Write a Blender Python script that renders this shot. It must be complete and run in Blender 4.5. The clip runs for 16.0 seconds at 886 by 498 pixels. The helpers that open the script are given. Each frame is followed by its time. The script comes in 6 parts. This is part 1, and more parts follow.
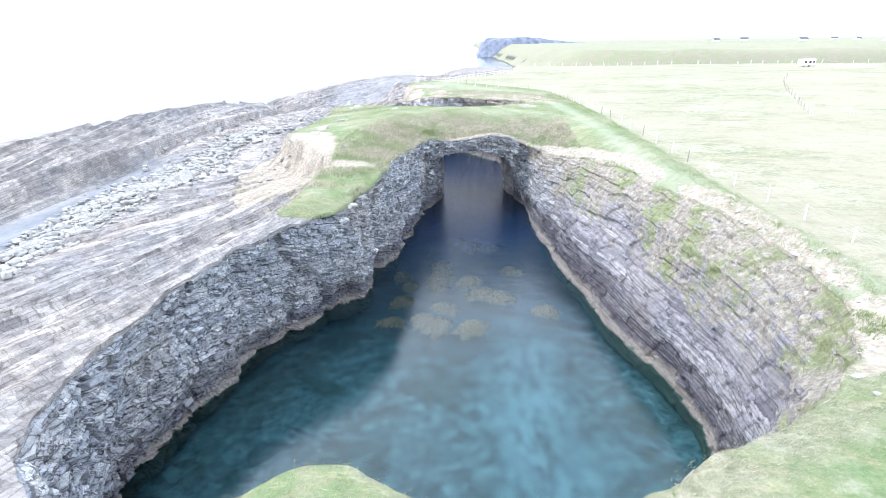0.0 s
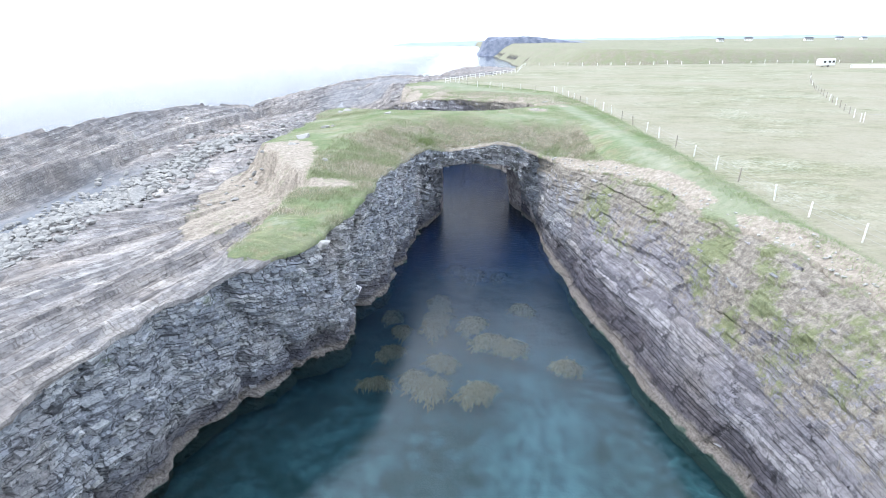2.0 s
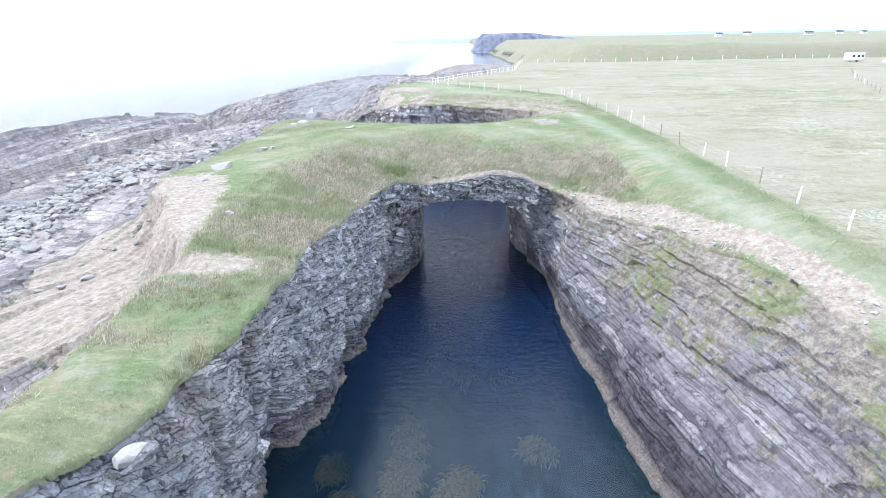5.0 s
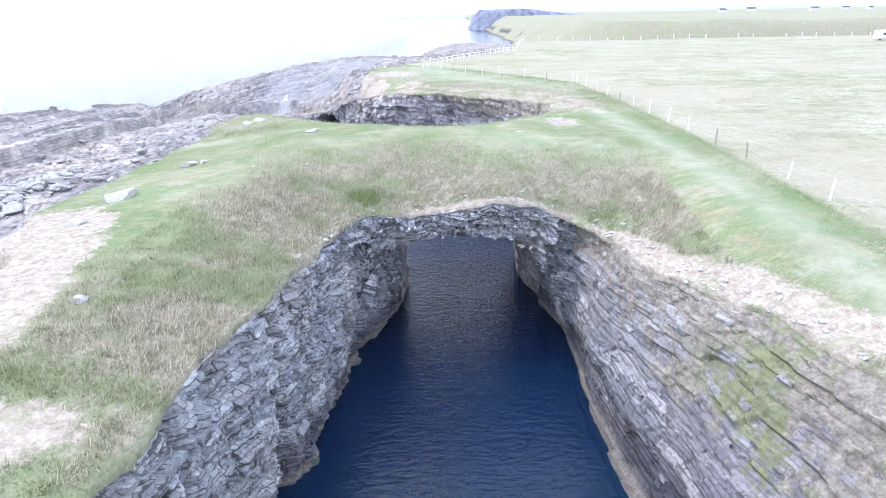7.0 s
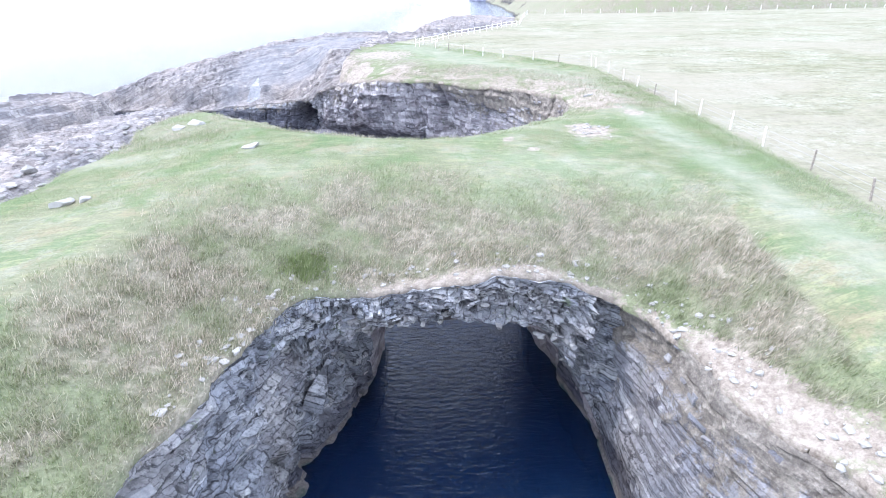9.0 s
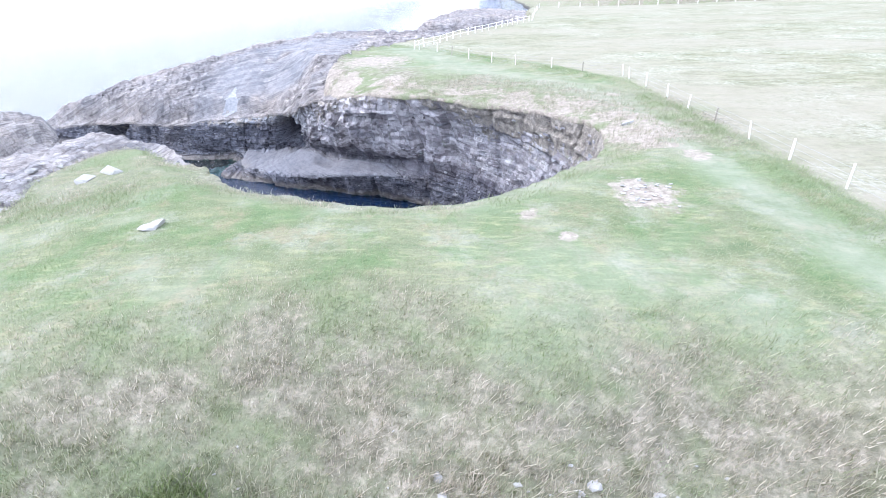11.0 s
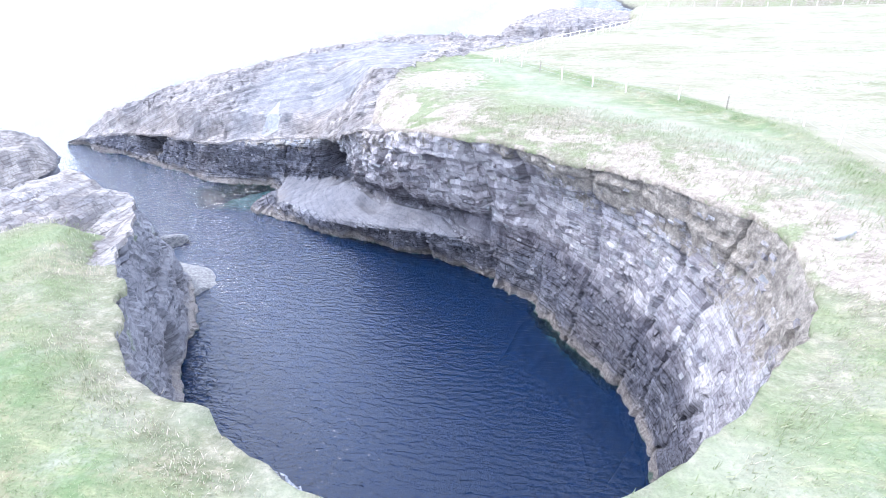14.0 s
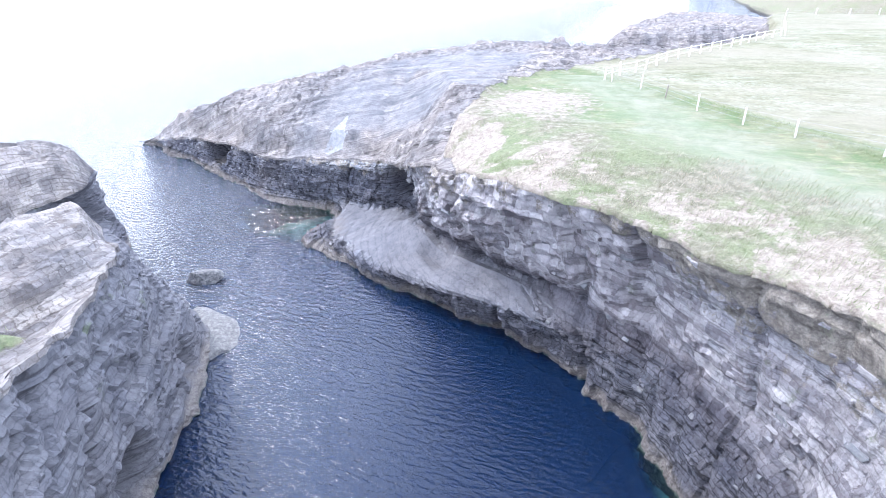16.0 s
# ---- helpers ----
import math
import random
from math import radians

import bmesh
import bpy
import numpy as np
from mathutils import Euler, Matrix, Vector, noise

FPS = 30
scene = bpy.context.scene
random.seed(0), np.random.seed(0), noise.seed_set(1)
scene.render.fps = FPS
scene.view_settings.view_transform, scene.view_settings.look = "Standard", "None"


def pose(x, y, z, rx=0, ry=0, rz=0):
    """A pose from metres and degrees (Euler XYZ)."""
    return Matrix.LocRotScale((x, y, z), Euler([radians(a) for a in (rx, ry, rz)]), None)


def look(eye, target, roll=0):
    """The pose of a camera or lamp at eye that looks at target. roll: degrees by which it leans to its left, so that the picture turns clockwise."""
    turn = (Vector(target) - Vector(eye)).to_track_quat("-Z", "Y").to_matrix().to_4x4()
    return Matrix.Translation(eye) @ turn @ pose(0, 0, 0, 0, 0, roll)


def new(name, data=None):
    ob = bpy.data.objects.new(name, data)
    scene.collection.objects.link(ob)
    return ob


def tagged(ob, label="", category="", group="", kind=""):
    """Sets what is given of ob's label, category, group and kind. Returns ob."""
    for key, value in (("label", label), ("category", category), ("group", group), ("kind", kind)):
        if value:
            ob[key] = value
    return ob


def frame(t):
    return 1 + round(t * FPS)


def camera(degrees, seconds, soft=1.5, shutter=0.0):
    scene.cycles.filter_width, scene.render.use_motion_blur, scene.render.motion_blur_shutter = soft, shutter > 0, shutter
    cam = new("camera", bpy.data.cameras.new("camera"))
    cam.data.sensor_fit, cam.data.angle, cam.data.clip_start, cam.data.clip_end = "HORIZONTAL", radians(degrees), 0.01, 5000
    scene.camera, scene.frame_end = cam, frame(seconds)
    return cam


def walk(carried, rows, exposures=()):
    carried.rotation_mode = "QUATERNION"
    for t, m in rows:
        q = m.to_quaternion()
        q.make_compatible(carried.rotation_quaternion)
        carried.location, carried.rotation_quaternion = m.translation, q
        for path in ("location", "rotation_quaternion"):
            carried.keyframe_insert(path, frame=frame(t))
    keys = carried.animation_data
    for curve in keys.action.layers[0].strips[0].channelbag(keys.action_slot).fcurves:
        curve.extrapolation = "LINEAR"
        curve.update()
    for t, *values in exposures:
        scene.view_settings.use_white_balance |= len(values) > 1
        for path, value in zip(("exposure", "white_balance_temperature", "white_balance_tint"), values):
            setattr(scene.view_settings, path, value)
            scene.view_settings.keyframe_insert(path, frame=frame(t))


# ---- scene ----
cam = camera(77.9, 16.0, 0.75)
PATH = [
    (0, (1.249, 1.213, 23.66), (1.198, 3.084, 22.955), -0.7),
    (0.5, (1.117, 3.416, 23.65), (1.066, 5.286, 22.943), -0.7),
    (1, (1.092, 5.962, 23.564), (1.039, 7.831, 22.856), -0.6),
    (1.5, (1.145, 8.746, 23.335), (1.093, 10.617, 22.631), -0.6),
    (2, (1.272, 11.739, 23.189), (1.219, 13.609, 22.483), -0.6),
    (2.5, (1.399, 14.837, 23.026), (1.36, 16.707, 22.32), -0.7),
    (3, (1.565, 18.058, 22.856), (1.525, 19.929, 22.15), -0.8),
    (3.5, (1.762, 21.406, 22.701), (1.721, 23.277, 21.994), -0.8),
    (4, (2.022, 24.782, 22.566), (1.979, 26.653, 21.859), -0.9),
    (6.5, (2.911, 42.491, 22.62), (2.878, 44.341, 21.86), -1.2),
    (7, (3.015, 45.817, 22.604), (2.986, 47.657, 21.82), -1.1),
    (7.5, (3.224, 49.156, 22.6), (3.196, 50.986, 21.792), -1.1),
    (8, (3.453, 52.574, 22.602), (3.422, 54.393, 21.77), -1.1),
    (8.5, (3.648, 55.89, 22.634), (3.618, 57.698, 21.78), -1.1),
    (9, (3.811, 59.149, 22.615), (3.781, 60.951, 21.748), -1.1),
    (9.5, (4.016, 62.267, 22.705), (3.982, 64.065, 21.83), -1.4),
    (10, (4.191, 65.364, 22.712), (4.153, 67.161, 21.835), -1.5),
    (12.5, (4.968, 80.724, 23.455), (4.79, 82.495, 22.544), -2.1),
    (13, (4.827, 83.312, 23.307), (4.595, 85.08, 22.402), -1.9),
    (13.5, (4.65, 85.996, 23.113), (4.369, 87.759, 22.212), -1.7),
    (14, (4.313, 88.639, 23.021), (3.983, 90.395, 22.123), -1.5),
    (14.5, (4.019, 91.491, 22.923), (3.622, 93.234, 22.027), -1.5),
    (15, (3.535, 94.441, 22.9), (3.07, 96.167, 22.002), -1.3),
    (15.5, (3.025, 97.407, 22.825), (2.485, 99.112, 21.93), -1.2),
    (16, (2.34, 100.455, 22.773), (1.716, 102.132, 21.879), -1.0),
]
EXPOSURES = [(0, 1.84, 6450, 6), (0.8, 1.57, 6450, 6), (1.5, 1.45, 6450, 6), (4.0, 1.46, 6400, 7), (6.5, 1.64, 6200, 12), (9.0, 1.72, 6150, 13), (12.5, 1.63, 6100, 12), (14.0, 1.95, 6050, 13), (16.0, 1.80, 6100, 13)]
walk(cam, [(t, look(eye, target, roll)) for t, eye, target, roll in PATH], EXPOSURES)

# ---------------------------------------------------------------- light
# bright thin overcast: a weak, wide sun out over the sea and a white veil of cloud over the blue
SUN_DIR = Vector((-0.60, 0.08, 0.79)).normalized()
world = bpy.data.worlds.new("sky")
scene.world = world
world.use_nodes = True
wt = world.node_tree
sky = wt.nodes.new("ShaderNodeTexSky")
sky.sky_type, sky.sun_disc = "NISHITA", False
sky.sun_elevation = math.asin(SUN_DIR.z)
sky.sun_rotation = math.atan2(SUN_DIR.x, SUN_DIR.y)
sky.air_density, sky.dust_density, sky.ozone_density = 1.0, 1.0, 1.0
cloud_at = wt.nodes.new("ShaderNodeTexCoord")
cloud = wt.nodes.new("ShaderNodeTexNoise")
cloud.inputs["Scale"].default_value, cloud.inputs["Detail"].default_value = 3.2, 6
wt.links.new(cloud_at.outputs["Generated"], cloud.inputs["Vector"])
cover = wt.nodes.new("ShaderNodeMapRange")
for key, value in (("From Min", 0.38), ("From Max", 0.62), ("To Min", 0.66), ("To Max", 0.86)):
    cover.inputs[key].default_value = value
wt.links.new(cloud.outputs["Fac"], cover.inputs["Value"])
veil = wt.nodes.new("ShaderNodeMix")
veil.data_type = "RGBA"
veil.inputs[7].default_value = (6.6, 7.2, 8.5, 1)
wt.links.new(cover.outputs[0], veil.inputs["Factor"])
wt.links.new(sky.outputs["Color"], veil.inputs[6])
wt.nodes["Background"].inputs["Strength"].default_value = 0.15
wt.links.new(veil.outputs[2], wt.nodes["Background"].inputs["Color"])
sun = new("sun", bpy.data.lights.new("sun", "SUN"))
sun.data.energy, sun.data.angle, sun.data.color = 0.75, radians(12), (1.0, 0.95, 0.88)
sun.matrix_world = look((0, 0, 60), Vector((0, 0, 60)) - SUN_DIR)


# ---------------------------------------------------------------- number tools
def smooth(a, b, v):
    t = np.clip((v - a) / (b - a), 0, 1)
    return t * t * (3 - 2 * t)


def hash3(i, j, k):
    n = (i.astype(np.int64) * 374761393 + j.astype(np.int64) * 668265263 + k.astype(np.int64) * 2147483647 // 7) & 0x7FFFFFFF
    n = ((n ^ (n >> 13)) * 1274126177) & 0x7FFFFFFF
    n = ((n ^ (n >> 16)) * 60493) & 0x7FFFFFFF
    return ((n ^ (n >> 11)) & 0xFFFF) / 65535.0


def vnoise(x, y, z):
    """Smooth value noise, -1 to 1."""
    xi, yi, zi = np.floor(x), np.floor(y), np.floor(z)
    fx, fy, fz = x - xi, y - yi, z - zi
    fx, fy, fz = [f * f * (3 - 2 * f) for f in (fx, fy, fz)]
    out = 0
    for a in (0, 1):
        for b in (0, 1):
            for c in (0, 1):
                w = (fx if a else 1 - fx) * (fy if b else 1 - fy) * (fz if c else 1 - fz)
                out = out + w * hash3(xi + a, yi + b, zi + c)
    return out * 2 - 1


def fbm(x, y, z, octaves=4):
    out, amp, s = 0, 1.0, 1.0
    for o in range(octaves):
        out = out + amp * vnoise(x * s + 17.3 * o, y * s + 5.1 * o, z * s + 9.7 * o)
        amp, s = amp * 0.5, s * 2.03
    return out / 1.9


def spline(pts, n, closed=False):
    """n samples along a rounded curve through pts, evenly spread."""
    p = np.array(pts, float)
    m = len(p)
    if closed:
        q = np.vstack([p[-1], p, p[0], p[1]])
        seg = m
    else:
        q = np.vstack([2 * p[0] - p[1], p, 2 * p[-1] - p[-2]])
        seg = m - 1
    t = np.linspace(0, 1, 24, endpoint=False)[:, None]
    out = []
    for i in range(seg):
        a, b, c, d = q[i:i + 4]
        out.append(0.5 * (2 * b + (c - a) * t + (2 * a - 5 * b + 4 * c - d) * t * t + (3 * b - a - 3 * c + d) * t ** 3))
    out = np.vstack(out + [q[seg + 1 if not closed else 1][None]])
    s = np.concatenate([[0], np.cumsum(np.linalg.norm(np.diff(out[:, :3], axis=0), axis=1))])
    want = np.linspace(0, s[-1], n, endpoint=not closed)
    return np.stack([np.interp(want, s, out[:, k]) for k in range(p.shape[1])], 1)


def curve_param(pts, n):
    """Samples of a curve by control index, so that curves with equally many points run side by side."""
    p = np.array(pts, float)
    q = np.vstack([2 * p[0] - p[1], p, 2 * p[-1] - p[-2]])
    u = np.asarray(n)
    i = np.clip(np.floor(u).astype(int), 0, len(p) - 2)
    t = (u - i)[:, None]
    a, b, c, d = q[i], q[i + 1], q[i + 2], q[i + 3]
    return 0.5 * (2 * b + (c - a) * t + (2 * a - 5 * b + 4 * c - d) * t * t + (3 * b - a - 3 * c + d) * t ** 3)


def inside(poly, x, y):
    r = np.zeros(x.shape, bool)
    px, py = poly[:, 0], poly[:, 1]
    qx, qy = np.roll(px, -1), np.roll(py, -1)
    for a, b, c, d in zip(px, py, qx, qy):
        if b != d:
            r ^= ((b > y) != (d > y)) & (x < (c - a) * (y - b) / (d - b) + a)
    return r


def nearest(samples, x, y):
    """Distance to the nearest sample of a dense curve, and its index."""
    d = np.empty(x.shape)
    k = np.empty(x.shape, int)
    for s in range(0, len(x), 20000):
        q = (x[s:s + 20000, None] - samples[None, :, 0]) ** 2 + (y[s:s + 20000, None] - samples[None, :, 1]) ** 2
        k[s:s + 20000] = q.argmin(1)
        d[s:s + 20000] = np.sqrt(q.min(1))
    return d, k


# ---------------------------------------------------------------- materials
class Nodes:
    """A short hand for node materials."""

    def __init__(self, name):
        self.mat = bpy.data.materials.new(name)
        self.mat.use_nodes = True
        self.t = self.mat.node_tree
        self.bsdf = self.t.nodes["Principled BSDF"]
        self.out = self.t.nodes["Material Output"]
        self.pos = self.t.nodes.new("ShaderNodeNewGeometry").outputs["Position"]

    def put(self, node, key, value):
        if isinstance(value, bpy.types.NodeSocket):
            self.t.links.new(value, node.inputs[key])
        else:
            node.inputs[key].default_value = value

    def noise(self, scale, detail=4, rough=0.6, stretch=(1, 1, 1), warp=0.0, src=None):
        m = self.t.nodes.new("ShaderNodeMapping")
        self.t.links.new(src or self.pos, m.inputs["Vector"])
        m.inputs["Scale"].default_value = stretch
        n = self.t.nodes.new("ShaderNodeTexNoise")
        self.t.links.new(m.outputs["Vector"], n.inputs["Vector"])
        for k, v in (("Scale", scale), ("Detail", detail), ("Roughness", rough), ("Distortion", warp)):
            n.inputs[k].default_value = v
        return n.outputs["Fac"]

    def cells(self, scale, stretch=(1, 1, 1), feature="F1", out="Distance", src=None, square=False):
        m = self.t.nodes.new("ShaderNodeMapping")
        self.t.links.new(src or self.pos, m.inputs["Vector"])
        m.inputs["Scale"].default_value = stretch
        n = self.t.nodes.new("ShaderNodeTexVoronoi")
        n.feature = feature
        if square:
            n.distance = "CHEBYCHEV"
        self.t.links.new(m.outputs["Vector"], n.inputs["Vector"])
        n.inputs["Scale"].default_value = scale
        return n.outputs[out]

    def ramp(self, fac, *stops):
        r = self.t.nodes.new("ShaderNodeValToRGB")
        self.t.links.new(fac, r.inputs["Fac"])
        el = r.color_ramp.elements
        while len(el) < len(stops):
            el.new(0.5)
        for e, (p, c) in zip(el, stops):
            e.position = p
            e.color = (*c, 1) if isinstance(c, tuple) else (c, c, c, 1)
        return r.outputs["Color"]

    def mix(self, fac, a, b, kind="MIX"):
        m = self.t.nodes.new("ShaderNodeMix")
        m.data_type, m.blend_type = "RGBA", kind
        for sock, v in ((m.inputs["Factor"], fac), (m.inputs[6], a), (m.inputs[7], b)):
            if isinstance(v, bpy.types.NodeSocket):
                self.t.links.new(v, sock)
            else:
                sock.default_value = (*v, 1) if isinstance(v, tuple) else v
        return m.outputs[2]

    def math(self, op, a, b=0.0):
        m = self.t.nodes.new("ShaderNodeMath")
        m.operation = op
        for i, v in enumerate((a, b)):
            if isinstance(v, bpy.types.NodeSocket):
                self.t.links.new(v, m.inputs[i])
            else:
                m.inputs[i].default_value = v
        return m.outputs[0]

    def axis(self, i, src=None):
        s = self.t.nodes.new("ShaderNodeSeparateXYZ")
        self.t.links.new(src or self.pos, s.inputs[0])
        return s.outputs[i]

    def attribute(self, name):
        a = self.t.nodes.new("ShaderNodeAttribute")
        a.attribute_name = name
        s = self.t.nodes.new("ShaderNodeSeparateColor")
        self.t.links.new(a.outputs["Color"], s.inputs[0])
        return [s.outputs[0], s.outputs[1], s.outputs[2], a.outputs["Alpha"]]

    def beds(self):
        """Place along and across the rock's beds, a little ragged."""
        a = self.t.nodes.new("ShaderNodeAttribute")
        a.attribute_name = "bed"
        rag = self.t.nodes.new("ShaderNodeTexNoise")
        self.t.links.new(self.pos, rag.inputs["Vector"])
        for k, v in (("Scale", 1.6), ("Detail", 4)):
            rag.inputs[k].default_value = v
        s = self.t.nodes.new("ShaderNodeVectorMath")
        s.operation = "MULTIPLY_ADD"
        self.t.links.new(rag.outputs["Color"], s.inputs[0])
        s.inputs[1].default_value = (0.40, 0.15, 0)
        self.t.links.new(a.outputs["Vector"], s.inputs[2])
        chip = self.t.nodes.new("ShaderNodeTexNoise")
        self.t.links.new(self.pos, chip.inputs["Vector"])
        for k, v in (("Scale", 5.5), ("Detail", 5), ("Roughness", 0.75)):
            chip.inputs[k].default_value = v
        ragged_edge = self.t.nodes.new("ShaderNodeVectorMath")
        ragged_edge.operation = "MULTIPLY_ADD"
        self.t.links.new(chip.outputs["Color"], ragged_edge.inputs[0])
        ragged_edge.inputs[1].default_value = (0.34, 0.24, 0)
        self.t.links.new(s.outputs[0], ragged_edge.inputs[2])
        return ragged_edge.outputs[0]

    def courses(self, src, thick, run, seed):
        """Beds cut into blocks: three random tones per block, and the distance in metres to the bed's and the block's edge."""
        q = self.math("DIVIDE", self.axis(1, src), thick)
        layer = self.math("FLOOR", q)
        dice = self.t.nodes.new("ShaderNodeTexWhiteNoise")
        pair = self.t.nodes.new("ShaderNodeCombineXYZ")
        self.put(pair, 0, layer)
        self.put(pair, 1, seed)
        self.t.links.new(pair.outputs[0], dice.inputs["Vector"])
        wide = self.math("MULTIPLY", self.math("ADD", self.axis(0, dice.outputs["Color"]), 0.45), run)
        place = self.math("ADD", self.math("DIVIDE", self.axis(0, src), wide), self.math("MULTIPLY", self.axis(1, dice.outputs["Color"]), 31.0))
        block = self.math("FLOOR", place)
        again = self.t.nodes.new("ShaderNodeTexWhiteNoise")
        trio = self.t.nodes.new("ShaderNodeCombineXYZ")
        for i, v in enumerate((layer, block, seed)):
            self.put(trio, i, v)
        self.t.links.new(trio.outputs[0], again.inputs["Vector"])
        edge = lambda v: self.math("SUBTRACT", 0.5, self.math("ABSOLUTE", self.math("SUBTRACT", self.math("FRACT", v), 0.5)))
        tones = [self.axis(i, again.outputs["Color"]) for i in range(3)]
        return tones, self.math("MULTIPLY", edge(q), thick), self.math("MULTIPLY", edge(place), wide)

    def random(self):
        return self.t.nodes.new("ShaderNodeObjectInfo").outputs["Random"]

    def island(self):
        return self.t.nodes.new("ShaderNodeNewGeometry").outputs["Random Per Island"]

    def bump(self, height, strength=0.5, distance=0.1):
        b = self.t.nodes.new("ShaderNodeBump")
        self.put(b, "Height", height)
        b.inputs["Strength"].default_value, b.inputs["Distance"].default_value = strength, distance
        return b.outputs["Normal"]

    def finish(self, color, rough=0.9, normal=None, spec=0.3, metal=0.0):
        self.put(self.bsdf, "Base Color", (*color, 1) if isinstance(color, tuple) else color)
        self.put(self.bsdf, "Roughness", rough)
        self.put(self.bsdf, "Specular IOR Level", spec)
        self.put(self.bsdf, "Metallic", metal)
        if normal is not None:
            self.put(self.bsdf, "Normal", normal)
        return self.mat


def rock_colour(n, mauve=None):
    """Flagstone in thin jointed beds: bluish grey blocks, dark open seams, pale chips, lichen and tan weathering."""
    bd = n.beds()
    big = n.noise(0.16, 4, 0.6)
    fine = n.noise(7.5, 5, 0.75)
    grain = n.noise(2.6, 6, 0.8)
    main, bed1, joint1 = n.courses(bd, 0.78, 1.5, 1.0)
    small, bed2, joint2 = n.courses(bd, 0.27, 0.62, 2.0)
    block, chip = main[0], small[0]
    c = n.ramp(block, (0.0, (0.285, 0.302, 0.343)), (0.4, (0.345, 0.361, 0.395)), (0.8, (0.42, 0.432, 0.455)), (1.0, (0.53, 0.535, 0.54)))
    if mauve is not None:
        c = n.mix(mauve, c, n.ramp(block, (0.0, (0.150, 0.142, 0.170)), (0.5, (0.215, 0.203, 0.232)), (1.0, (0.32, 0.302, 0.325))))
    c = n.mix(0.85, c, n.ramp(chip, (0.0, 0.72), (0.5, 0.98), (0.85, 1.1), (1.0, 1.3)), "MULTIPLY")
    c = n.mix(0.8, c, n.ramp(grain, (0.32, 0.52), (0.5, 1.0), (0.68, 1.45)), "MULTIPLY")
    c = n.mix(n.ramp(big, (0.48, 0.0), (0.74, 0.5)), c, n.ramp(fine, (0.3, (0.24, 0.195, 0.165)), (0.7, (0.44, 0.375, 0.31))))
    c = n.mix(n.ramp(n.noise(1.7, 6, 0.8), (0.58, 0.0), (0.68, 0.4)), c, (0.52, 0.52, 0.52))
    # open seams along the beds and joints across them, some shut, some gaping
    gape = n.noise(1.1, 6, 0.8)
    for dist, pick, width in ((bed1, main[1], 0.055), (joint1, main[2], 0.045), (bed2, small[1], 0.016), (joint2, small[2], 0.012)):
        w = n.math("MULTIPLY", n.math("MULTIPLY", n.math("SUBTRACT", n.math("ADD", pick, gape), 1.10), 2.6), width)
        c = n.mix(n.ramp(n.math("SUBTRACT", dist, w), (0.0, 0.80), (0.035, 0.0)), c, (0.04, 0.04, 0.047))
    c = n.mix(n.ramp(fine, (0.34, 0.6), (0.47, 0.0)), c, (0.075, 0.075, 0.085))
    h = n.math("ADD", n.math("MULTIPLY", grain, 0.8), n.math("MULTIPLY", fine, 0.4))
    h = n.math("ADD", h, n.math("ADD", n.math("MULTIPLY", block, 0.8), n.math("MULTIPLY", chip, 0.55)))
    return c, fine, h


